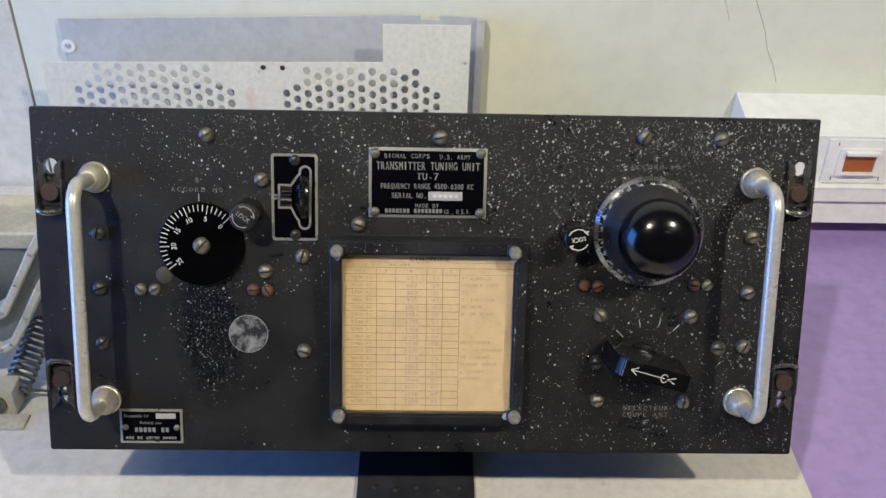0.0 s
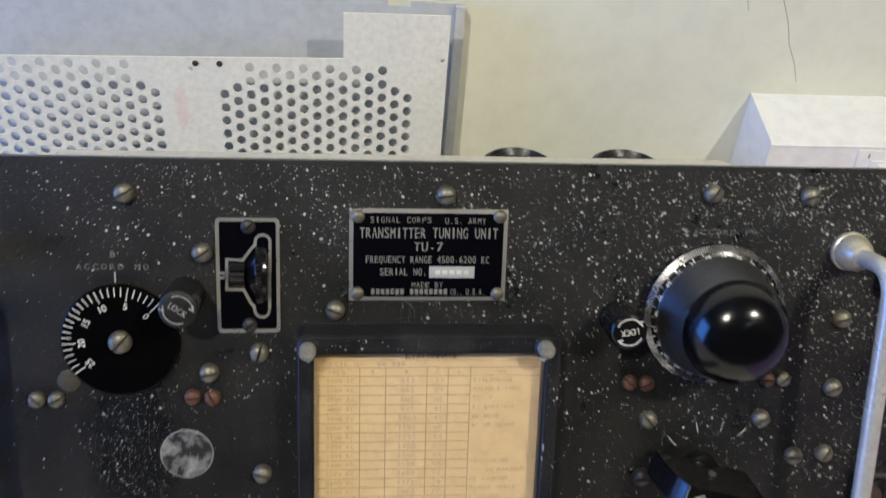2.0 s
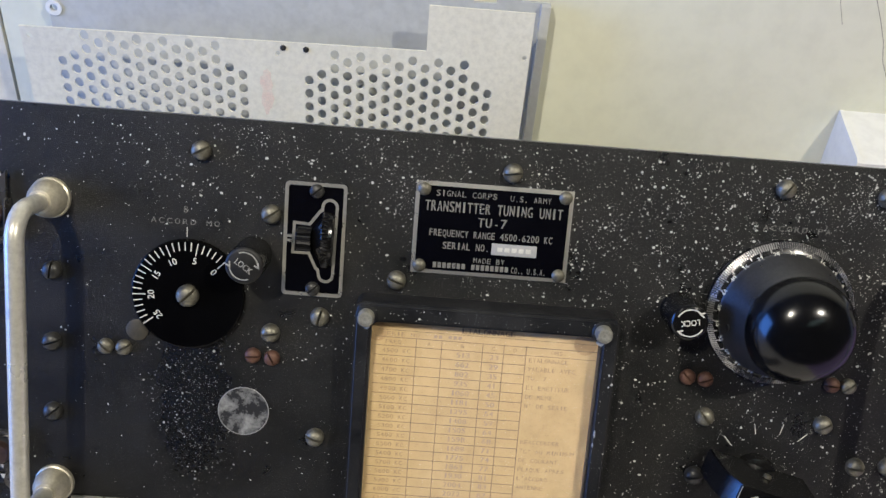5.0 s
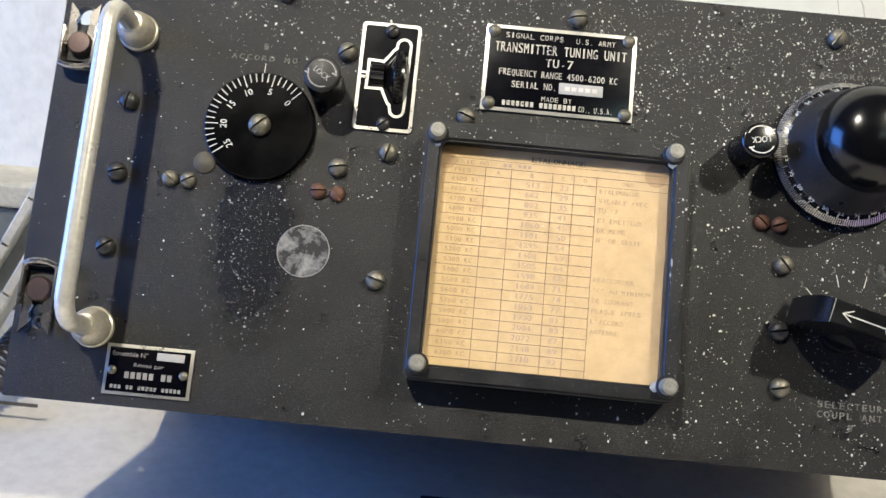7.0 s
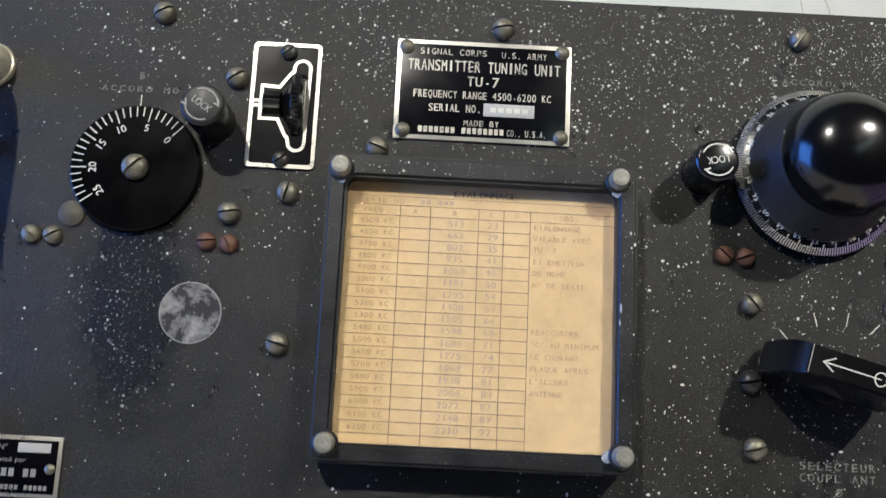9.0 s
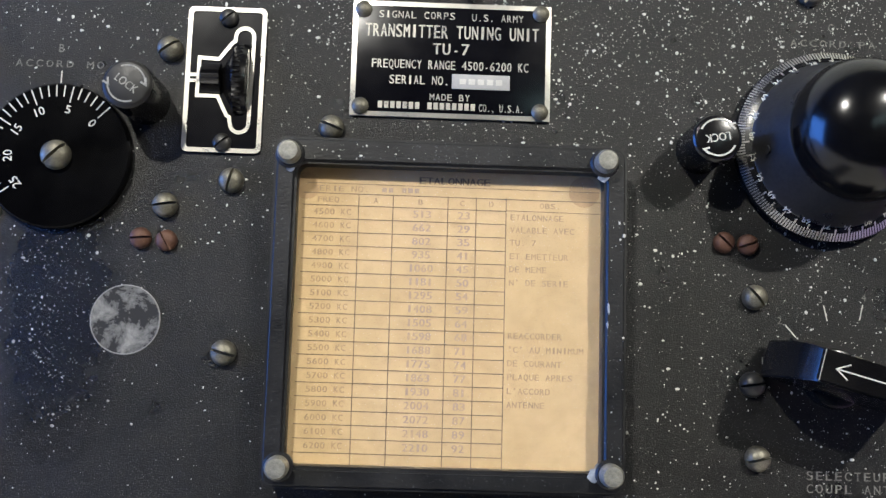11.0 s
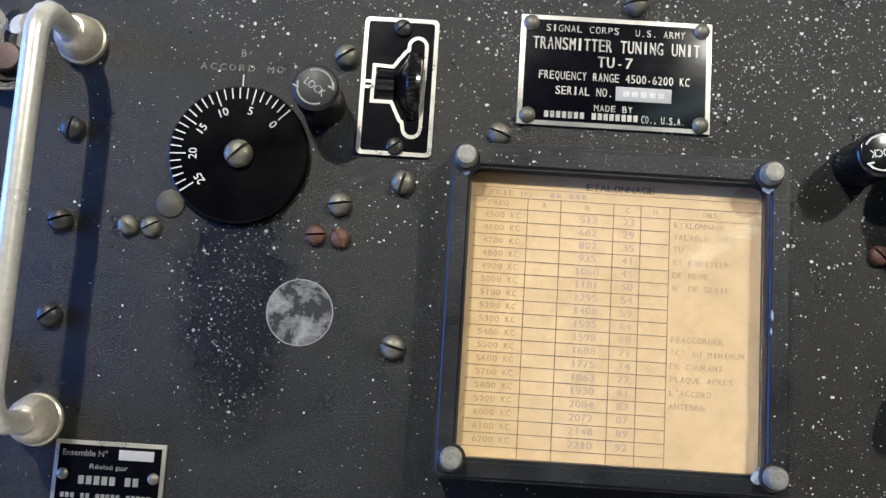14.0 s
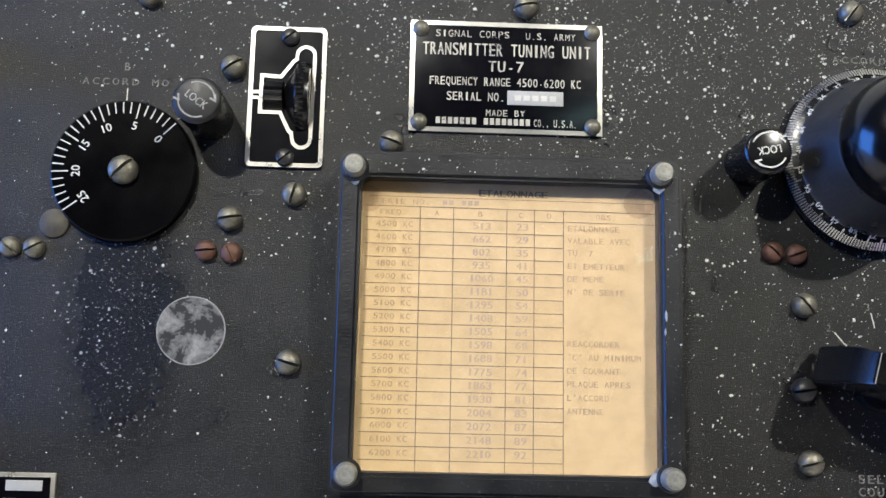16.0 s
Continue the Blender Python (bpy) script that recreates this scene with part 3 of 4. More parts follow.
part("flange", block(cw - 0.038, 0.0018, 0.012, (cx, CB + 0.003, -CD + 0.009), 0.0004), CASE, case)
part("rear_lip", tube([(CL + 0.001, CB + 0.001, -CD + 0.0012), (CR - 0.001, CB + 0.001, -CD + 0.0012)], 0.0014, 8), CASE, case)
part("inner_post", block(0.010, ch - 0.012, 0.014, (0.008, cy - 0.002, -CD + 0.010), 0.0008), CASE, case)
part("inner_plate", block(0.075, ch - 0.012, 0.002, (0.051, cy - 0.004, -CD + 0.0045)), GREY_IRON, case, "dark inner sheet")
part("inner_plate", block(0.170, ch - 0.034, 0.002, (-0.085, cy + 0.008, -CD + 0.0045)), DARK_METAL, case, "dark inner sheet")
part("inner_floor", block(cw - 0.01, 0.002, CD - 0.02, (cx, 0.012, -CD / 2)), DARK_METAL, case, "dark inner sheet")
# joint strip along the top
part("top_seam", block(cw - 0.012, 0.0008, 0.0022, (cx, CT + 0.0004, -0.150)), STUD, case)
for k in range(9):
    part("case_screw", lathe([(0.0022, 0), (0.0020, 0.0010), (0, 0.0014)], 10), SCREW, case, m=pose(CL + 0.02 + 0.0435 * k, CT, -0.158, -90))


# -- screws --
def slotted(r, h, slot=0.22):
    """A round slotted screw head."""
    bm = bmesh.new()
    for side in (1, -1):
        half = lathe([(r * 0.98, 0), (r, h * 0.25), (r * 0.9, h * 0.65), (r * 0.62, h * 0.92), (0, h)], 20)
        cut = bmesh.ops.bisect_plane(half, geom=half.verts[:] + half.edges[:] + half.faces[:], plane_co=(0, side * r * slot / 2, 0), plane_no=(0, -side, 0), clear_outer=True)
        bmesh.ops.holes_fill(half, edges=[e for e in half.edges if e.is_boundary])
        me = bpy.data.meshes.new("tmp")
        half.to_mesh(me)
        half.free()
        bm.from_mesh(me)
        bpy.data.meshes.remove(me)
    return lathe([(r * 0.93, 0), (r * 0.93, h * 0.35)], 16, bm=bm)


BIG = [(-0.117, 0.0835, 30), (0.007, 0.084, 10), (0.1165, 0.086, 55), (0.158, 0.0855, 20), (-0.1765, 0.030, 80), (-0.177, -0.0005, 20), (-0.177, -0.0315, 40),
       (-0.087, 0.0100, 10), (-0.0885, 0.060, 35), (-0.067, 0.0185, 75), (-0.0365, 0.0365, -20), (-0.0665, -0.035, -15), (0.179, 0.0325, 15), (0.179, 0.001, 25),
       (0.0975, -0.013, -50), (0.148, -0.013, 30), (0.165, -0.031, 0), (0.179, -0.030, 60), (0.0965, -0.040, 10), (0.098, -0.0625, 15), (0.147, -0.063, 80)]
SMALL = [(-0.155, -0.001, -40, SCREW), (-0.1475, -0.001, 30, SCREW), (-0.094, -0.0005, 5, RUST), (-0.086, -0.001, -60, RUST), (0.149, 0.005, 0, RUST), (0.156, 0.005, 40, SCREW), (0.088, 0.004, -45, RUST), (0.0955, 0.0035, 20, RUST)]
DARK = {4, 5, 6, 18}
first = {}
for k, (x, y, turn) in enumerate(BIG):
    mat = DARK_SCREW if k in DARK else SCREW
    m = pose(x, y, 0, 0, 0, turn)
    if mat.name in first:
        like("screw", first[mat.name], unit, m)
    else:
        first[mat.name] = part("screw", slotted(0.0040, 0.0042), mat, unit, "blackened slotted screw" if k in DARK else "tarnished slotted screw", m)
for x, y, turn, mat in SMALL:
    m, key = pose(x, y, 0, 0, 0, turn), mat.name + "s"
    if key in first:
        like("screw", first[key], unit, m)
    else:
        first[key] = part("screw", slotted(0.0034, 0.0031), mat, unit, "rusty slotted screw" if mat is RUST else "small slotted screw", m)

# -- handles --


def handle(x, y0, y1, name="handle"):
    reach, bend = 0.034, 0.011
    pts = [(x, y0, 0.010), (x, y0, reach - bend)]
    pts += [(x, y0 + bend - bend * math.cos(radians(a)), reach - bend + bend * math.sin(radians(a))) for a in (20, 40, 60, 75, 90)]
    pts += [(x, y0 + (y1 - y0) * f, reach) for f in (0.3, 0.5, 0.7)]
    pts += [(x, y1 - bend + bend * math.cos(radians(a)), reach - bend + bend * math.sin(radians(a))) for a in (90, 75, 60, 40, 20)]
    pts += [(x, y1, reach - bend), (x, y1, 0.010)]
    h = part(name, tube(pts, 0.0036, 16), NICKEL, unit, "worn nickel-plated bar handle")
    for y in (y0, y1):
        part("ferrule", lathe([(0.0082, 0), (0.0084, 0.0010), (0.0082, 0.0020), (0.0076, 0.0024), (0.0077, 0.0040), (0.0070, 0.0072), (0.0056, 0.0100), (0.0046, 0.0114), (0.0036, 0.0116)], 28), BRASSY, h, "dull brass ferrule", pose(x, y, 0))
    return h


handle(-0.1768, -0.0645, 0.0600)
handle(0.1785, -0.0625, 0.0622)


# -- spring latches at the four corners --
def latch(x, y, up_):
    """Lip and stud towards the middle of the panel, prongs towards its corner."""
    m = pose(x, y, 0, 0, 0, 0 if up_ else 180)
    l = part("latch", block(0.0122, 0.0125, 0.0014, (0, -0.006, 0.0007), 0.0004), DARK_METAL, unit, "bent spring-steel corner latch", m)
    for s in (-1, 1):
        pb = sheet([(s * 0.0022, -0.004), (s * 0.0060, -0.006), (s * 0.0060, 0.0100), (s * 0.0063, 0.0130), (s * 0.0048, 0.0112), (s * 0.0030, 0.0096), (s * 0.0022, 0.0070), (s * 0.0030, 0.0045), (s * 0.0022, 0.0020)], [], 0.0012, 0.0030)
        part("prong", pb, CLIP, l)
        part("side_rail", block(0.0010, 0.0165, 0.0060, (s * 0.0066, -0.0065, 0.0030), 0.0003), CLIP, l)
    part("stud", lathe([(0.0050, 0.001), (0.0050, 0.0040), (0.0044, 0.0048), (0, 0.0050)], 22), STUD, l, "round brown stud", pose(0, -0.005, 0))
    part("lip", tube([(-0.0066, -0.0125, 0.0035), (-0.0060, -0.0148, 0.0056), (-0.003, -0.0158, 0.0062), (0, -0.0161, 0.0064), (0.003, -0.0158, 0.0062), (0.0060, -0.0148, 0.0056), (0.0066, -0.0125, 0.0035)], 0.0012, 8), CLIP, l)
    part("strap", block(0.0126, 0.0014, 0.0036, (0, -0.0150, 0.0036), 0.0005), CLIP, l)
    return l


latch(-0.1997, 0.0570, True)
latch(-0.1998, -0.0565, False)
latch(0.2015, 0.0620, True)
latch(0.2025, -0.0550, False)

# -- large nameplate --
np_ = part("nameplate", block(0.0635, 0.0378, 0.0010, (0.0006, 0.0595, 0.0005), 0.0003), PLATE_METAL, unit, "etched black and silver nameplate")
part("black_field", block(0.0602, 0.0345, 0.0004, (0.0006, 0.0595, 0.00102), 0.0001), PLATE_BLACK, np_)
Z = 0.00127
for words, x, y, h, w, bold in (("SIGNAL CORPS", -0.0107, 0.0740, 0.0023, 0.0241, 0), ("U.S. ARMY", 0.0151, 0.0738, 0.0023, 0.0163, 0), ("TRANSMITTER TUNING UNIT", 0.0006, 0.0687, 0.0042, 0.0550, 0.00018),
                                ("TU-7", 0.0004, 0.0631, 0.0036, 0.0113, 0.00022), ("FREQUENCY RANGE 4500-6200 KC", 0.0003, 0.0578, 0.0028, 0.0496, 0.00008), ("SERIAL NO.", -0.0094, 0.0527, 0.0028, 0.0187, 0.00010),
                                ("MADE BY", 0.0004, 0.0473, 0.0021, 0.0125, 0.00006), ("CO., U.S.A.", 0.0168, 0.0443, 0.0024, 0.0140, 0.00006)):
    part("lettering", pitched(words, x, y, Z, h, w / (len(words) - 0.3), bold=bold, fill=0.76), PLATE_METAL, np_, "raised silver lettering")
tagged(part("maker_bar", bars(-0.0225, 0.0088, 0.0444, Z, 0.0022, (7, 8)), PLATE_METAL, np_), kind="stuff")
sb = part("serial_field", block(0.0184, 0.0048, 0.0003, (0.0102, 0.0526, 0.0013), 0.0001), FIELD_METAL, np_)
tagged(part("number_bar", bars(0.0030, 0.0174, 0.0526, 0.00148, 0.0018, (5,)), WHITE_MARK, sb), kind="stuff")
rivet = None
for x, y in ((-0.0278, 0.0753), (0.0290, 0.0757), (-0.0278, 0.0437), (0.0291, 0.0435)):
    if rivet is None:
        rivet = part("rivet", lathe([(0.0027, 0), (0.0027, 0.0006), (0.0019, 0.0014), (0.0007, 0.0018), (0, 0.0018)], 18), SCREW, np_, "tarnished rivet", pose(x, y, 0.001))
    else:
        like("rivet", rivet, np_, pose(x, y, 0.001))

# -- small repairer's plate --
rp = part("repair_plate", block(0.0350, 0.0200, 0.0010, (-0.1525, -0.0800, 0.0005), 0.0003), PLATE_METAL, unit, "small black and silver repair plate")
part("black_field", block(0.0322, 0.0174, 0.0004, (-0.1525, -0.0800, 0.00102), 0.0001), PLATE_BLACK, rp)
part("lettering", letters("Ensemble N\u00b0", -0.1603, -0.0738, Z, 0.0018, 0.0140), PLATE_METAL, rp)
part("lettering", letters("R\u00e9vis\u00e9 par", -0.1525, -0.0778, Z, 0.0015, 0.0120), PLATE_METAL, rp)
tagged(part("maker_bar", bars(-0.1620, -0.1425, -0.0820, Z, 0.0026, (5, 2)), PLATE_METAL, rp), kind="stuff")
tagged(part("address_bar", bars(-0.1670, -0.1385, -0.0868, Z, 0.0015, (3, 2, 5, 5)), PLATE_METAL, rp), kind="stuff")
part("number_field", block(0.0110, 0.0031, 0.0003, (-0.1442, -0.0738, 0.0013), 0.0001), FIELD_METAL, rp)
for x in (-0.1668, -0.1383):
    part("rivet", lathe([(0.0018, 0), (0.0018, 0.0005), (0.0012, 0.0011), (0, 0.0013)], 14), SCREW, rp, m=pose(x, -0.0805, 0.001))

# -- plate with the knob seen from its side --
sp = part("knob_plate", sheet(rounded(-0.0832, 0.0272, -0.0584, 0.0742, 0.0018), [], 0, 0.0008), PLATE_BLACK, unit, "black plate with a silver knob outline")
part("border", sheet(rounded(-0.0832, 0.0272, -0.0584, 0.0742, 0.0018), [rounded(-0.0818, 0.0286, -0.0598, 0.0728, 0.0010)], 0.0007, 0.0012), PLATE_METAL, sp)


def on_plate(u, v):
    """Millimetres from the plate's upper corner."""
    return (-0.0832 + 0.001 * u, 0.0742 - 0.001 * v)


def arc_on(u, v, r, a0, a1, steps=9):
    return [on_plate(u + r * math.cos(radians(a0 + (a1 - a0) * k / steps)), v - r * math.sin(radians(a0 + (a1 - a0) * k / steps))) for k in range(steps + 1)]


outline = strip([on_plate(4.2, 16.7), on_plate(10.4, 17.0), on_plate(14.3, 11.6), on_plate(15.2, 11.0)] + arc_on(18.2, 9.6, 2.9, 165, 0) + arc_on(17.7, 37.6, 2.9, 0, -165)
                + [on_plate(14.4, 35.6), on_plate(13.6, 35.2), on_plate(10.5, 29.0), on_plate(4.0, 29.0)], 0.0012, 0.00125, closed=True)
part("outline", outline, PLATE_METAL, sp)
for v in (22.3, 24.2):
    part("link_line", strip([on_plate(1.4, v), on_plate(4.0, v)], 0.0011, 0.00125), PLATE_METAL, sp)
along = pose(0, 0, 0, 0, 90, 0)
kx, ky = on_plate(5.2, 23.2)
part("shaft", knurled([(0.0044, 0, 0), (0.0050, 0.0004, 1), (0.0050, 0.0060, 1)], 44, 0.0004, turn=along), BAKELITE, sp, m=pose(kx, ky, 0.0002))
part("cone", lathe([(0.0050, 0.0058), (0.0058, 0.0062), (0.0066, 0.0066), (0.0100, 0.0092), (0.0116, 0.0102)], 48, turn=along), BAKELITE, sp, m=pose(kx, ky, -0.0045))
part("wheel", knurled([(0.0116, 0.0099, 0), (0.0132, 0.0102, 0), (0.0138, 0.0106, 1), (0.0138, 0.0128, 1), (0.0134, 0.0134, 0), (0.0130, 0.0146, 0), (0.0120, 0.0149, 0)], 110, 0.0005, turn=along), BAKELITE, sp, m=pose(kx, ky, -0.0062))
for y in (0.0708, 0.0303):
    part("screw", slotted(0.0030, 0.0022), DARK_SCREW, sp, m=pose(-0.0705, y, 0.0008, 0, 0, 40))

# -- dial B --
DX, DY = -0.1210, 0.0242
dial = part("tuning_dial", lathe([(0.0228, 0), (0.0231, 0.0008), (0.0228, 0.0026), (0.0222, 0.0030), (0, 0.0030)], 72), DIAL_BLACK, unit, "round black dial with white graduations", pose(DX, DY, 0), 20)
ticks = bmesh.new()
for k in range(26):
    a = radians(45 + 6.88 * k)
    inner = 0.0172 if k % 5 == 0 else 0.0188
    strip([(inner * math.cos(a), inner * math.sin(a)), (0.0220 * math.cos(a), 0.0220 * math.sin(a))], 0.00042, 0.00315, ticks)
part("graduation", ticks, WHITE_MARK, dial)
for k, w in enumerate(("0", "5", "10", "15", "20", "25")):
    a = 45 + 34.4 * k
    part("numeral", letters(w, 0.0148 * math.cos(radians(a)), 0.0148 * math.sin(radians(a)), 0.00315, 0.0026, turn=a - 90, bold=0.00012), WHITE_MARK, dial)
part("screw", slotted(0.0047, 0.0038), SCREW, dial, "tarnished slotted screw", pose(0.0003, 0, 0.003, 0, 0, 45))
part("pointer_line", strip([(DX - 0.0012, DY + 0.0238), (DX - 0.0012, DY + 0.0275)], 0.0004, 0.0002), WHITE_MARK, unit)
part("stop_disc", lathe([(0.0046, 0), (0.0046, 0.0007), (0.0042, 0.0009), (0, 0.0009)], 24), WASHER, unit, "dull brown stop disc", pose(-0.1420, 0.0070, 0))


# -- lock knobs --
def lock_knob(x, y, top, turn, faded):
    k = part("lock_knob", knurled([(0.0074, 0, 0), (0.0074, 0.002, 1), (0.0076, top - 0.002, 1), (0.0074, top - 0.0008, 0)], 60, 0.0003), BAKELITE, unit, "worn black lock knob" if faded else "black lock knob with white arrows", pose(x, y, 0, 0, 0, turn))
    mark = SCRATCHED_AND_GLINT if faded else WHITE_MARK
    part("cap", lathe([(0.0074, top - 0.0009), (0.0068, top), (0.0062, top + 0.0002), (0, top + 0.0002)], 40), SCUFFED if faded else BAKELITE, k)
    part("lettering", letters("LOCK", 0, 0, top + 0.0003, 0.0024, 0.0074, bold=0.0001), mark, k)
    for s in (0, 180):
        arc = [(0.0055 * math.cos(radians(a + s)), 0.0055 * math.sin(radians(a + s))) for a in range(35, 150, 9)]
        ex, ey = arc[0]
        part("arrow_arc", strip(arc, 0.0005, top + 0.0003), mark, k)
        part("arrow_head", strip([(ex - 0.0008, ey + 0.0012), (ex + 0.0004, ey - 0.0002), (ex - 0.0012, ey - 0.0004)], 0.0006, top + 0.00032), mark, k)
    return k


lock_knob(-0.0950, 0.0428, 0.0205, -35, True)
lock_knob(0.0802, 0.0330, 0.0195, -170, False)

# -- large knob C with its graduated skirt --
KX, KY = 0.1210, 0.0352
knob = part("main_knob", knurled([(0.0262, 0.0070, 0), (0.0258, 0.0078, 1), (0.0220, 0.0236, 1), (0.0214, 0.0246, 0)], 200, 0.00035), KNURL, unit, "large black domed tuning knob", pose(KX, KY, 0))
dome = [(0.0211, 0.0240), (0.0214, 0.0250)] + [(0.0214 * math.cos(radians(a)) ** 0.82, 0.0252 + 0.0165 * math.sin(radians(a))) for a in range(6, 90, 6)] + [(0.0, 0.0417)]
part("dome", lathe(dome, 64), DOME_BLACK, knob, "polished black dome")
ring = part("graduated_ring", lathe([(0.0302, 0.0010), (0.0306, 0.0030), (0.0304, 0.0040), (0.0258, 0.0072), (0.0240, 0.0072)], 120), RING_BLACK, knob, "black ring with silver graduations")
tk = bmesh.new()
slope = (0.0072 - 0.0040) / (0.0304 - 0.0258)
for k in range(200):
    a = 2 * math.pi * k / 200
    r0 = 0.0280 if k % 5 else 0.0268
    c, s = math.cos(a), math.sin(a)
    w = 0.00027
    q = [(r0, -w), (r0, w), (0.0303, w), (0.0303, -w)]
    tk.faces.new([tk.verts.new((r * c - o * s, r * s + o * c, 0.0041 + (0.0304 - r) * slope)) for r, o in q])
part("graduation", tk, DIAL_SILVER, ring)
nb = bmesh.new()
for k in range(25):
    a = 360 * k / 25 + 4
    tilt = Matrix.Rotation(radians(a - 90), 4, "Z") @ Matrix.Translation((0, 0.0262, 0.0072)) @ Matrix.Rotation(-0.6, 4, "X")
    t_ = letters(str((k * 4) % 100), 0, 0, 0, 0.0018, bold=0.0001)
    t_.transform(tilt)
    me = bpy.data.meshes.new("tmp")
    t_.to_mesh(me)
    t_.free()
    nb.from_mesh(me)
    bpy.data.meshes.remove(me)
part("numerals", nb, WHITE_MARK, ring)
part("set_screw", lathe([(0.0014, 0), (0.0014, 0.0006), (0, 0.0006)], 12), INK, knob, m=Matrix.Rotation(radians(190), 4, "Z") @ pose(0.0243, 0, 0.0145, 0, 82, 0))

# -- selector D --
SX, SY, TURN = 0.1215, -0.0375, -15
sel = part("selector_knob", lathe([(0.0092, 0), (0.0094, 0.0020), (0.0088, 0.0050), (0.0060, 0.0060)], 40), BAKELITE, unit, "black pointer selector knob with arrow", pose(SX, SY, 0, 0, 0, TURN))
bb = bmesh.new()
profile = [(-0.0228, 0.0030), (-0.0222, 0.0180), (-0.0205, 0.0260), (-0.0168, 0.0310), (0.0196, 0.0310), (0.0206, 0.0030)]
sides = [[bb.verts.new((x, side * (0.0058 if z < 0.02 else 0.0053 if z < 0.03 else 0.0047), z)) for x, z in profile] for side in (1, -1)]
bb.faces.new(sides[0])
bb.faces.new(sides[1][::-1])
for k in range(6):
    bb.faces.new([sides[0][k], sides[1][k], sides[1][(k + 1) % 6], sides[0][(k + 1) % 6]])
bmesh.ops.recalc_face_normals(bb, faces=bb.faces)
bmesh.ops.bevel(bb, geom=[e for e in bb.edges if e.calc_face_angle(0) > 0.6], offset=0.0005, segments=2, affect="EDGES")
part("bar", bb, BAKELITE, sel)
part("arrow_shaft", strip([(-0.0120, 0), (0.0060, 0)], 0.0004, 0.03112), WHITE_MARK, sel)
part("arrow_head", strip([(-0.0090, 0.0021), (-0.0125, 0), (-0.0090, -0.0021)], 0.0004, 0.03114), WHITE_MARK, sel)
part("arrow_ring", strip([(0.0060 + 0.0019 * math.cos(radians(a)), 0.0022 * math.sin(radians(a))) for a in range(40, 330, 24)], 0.0004, 0.03114), WHITE_MARK, sel)
part("arrow_tail", strip([(0.0120, 0.0016), (0.0078, 0.0), (0.0120, -0.0016)], 0.0004, 0.03112), WHITE_MARK, sel)
# pale line painted where the bar's top edge catches the light
part("edge_highlight", strip([(-0.0165, -0.0044), (-0.0165, 0.0044)], 0.0003, 0.03112), SCRATCHED_AND_GLINT, sel)
part("set_screw", lathe([(0.0016, 0), (0.0016, 0.0012), (0, 0.0014)], 14), SCREW, sel, m=pose(-0.001, 0.0056, 0.0160, -90))
for w, x, y, x0, y0, x1, y1 in (("1", 0.1000, -0.0325, 0.1020, -0.0330, 0.1050, -0.0338), ("2", 0.1055, -0.0200, 0.1075, -0.0215, 0.1105, -0.0250), ("3", 0.1185, -0.0130, 0.1195, -0.0150, 0.1205, -0.0195),
                                ("4", 0.1322, -0.0120, 0.1318, -0.0145, 0.1308, -0.0190), ("5", 0.1440, -0.0165, 0.1425, -0.0180, 0.1390, -0.0215)):
    part("numeral", letters(w, x, y, 0.0002, 0.0022), FAINT_MARK, unit)
    part("position_line", strip([(x0, y0), (x1, y1)], 0.00035, 0.0002), WHITE_MARK, unit)

# -- engraved words on the panel --
for words, x, y, h, w in (("B", -0.1228, 0.0592, 0.0026, 0), ("ACCORD MO", -0.1230, 0.0541, 0.0022, 0.0280), ("C", 0.1232, 0.0752, 0.0026, 0), ("ACCORD PA", 0.1238, 0.0698, 0.0022, 0.0280),
                          ("SELECTEUR", 0.1262, -0.0672, 0.0026, 0.0262), ("COUPL ANT", 0.1262, -0.0711, 0.0026, 0.0262), ("D", 0.1266, -0.0757, 0.0026, 0)):
    part("lettering", pitched(words, x, y, 0.0002, h, w / max(1, len(words) - 0.2) if w else 0.0024, bold=0.00008, fill=0.66), FAINT_MARK, unit, "faded engraved lettering")

# -- calibration chart behind its celluloid, in a deep frame --
FX0, FX1, FY0, FY1 = -0.0517, 0.0545, -0.0733, 0.0303
fr = sheet(rounded(FX0, FY0, FX1, FY1, 0.0035), [rounded(-0.0448, -0.0668, 0.0476, 0.0222, 0.003)], 0, 0.0145)
bmesh.ops.bevel(fr, geom=[e for e in fr.edges if e.calc_face_angle(0) > 0.8 and e.verts[0].co.z > 0.01 and e.verts[1].co.z > 0.01], offset=0.0012, segments=3, affect="EDGES")
chart_frame = part("chart_frame", fr, FRAME_PAINT, unit, "deep black enamelled chart frame")
paper = part("chart_paper", block(0.0925, 0.0895, 0.0006, (0.0014, -0.0223, 0.0072)), PAPER, chart_frame, "yellowed typed calibration chart")
cover = part("cover_sheet", block(0.0922, 0.0888, 0.0004, (0.0014, -0.0223, 0.0098)), GLASS, chart_frame, "clear celluloid cover")
cover.visible_shadow = False
ZP = 0.00762
ON_SHEET = Matrix.Translation((-0.0224, -0.0409, 0)) @ Matrix.Diagonal((0.9970, 0.9960, 1, 1)) @ Matrix.Translation((0.0231, 0.0398, 0))
rows_v = [0.0120 - 0.00414 * k for k in range(19)]
U = [-0.0440, -0.0272, -0.0167, 0.0001, 0.0088, 0.0180, 0.0470]
rules = bmesh.new()
for u in U[1:6]:
    strip([(u, 0.0157), (u + 0.0003, -0.0668)], 0.00026, ZP, rules)
strip([(-0.0430, 0.0188), (0.0465, 0.0185)], 0.00018, ZP, rules)
strip([(-0.0440, 0.0157), (0.0470, 0.0154)], 0.00026, ZP, rules)
strip([(0.0180, 0.0120), (0.0470, 0.0118)], 0.00018, ZP, rules)
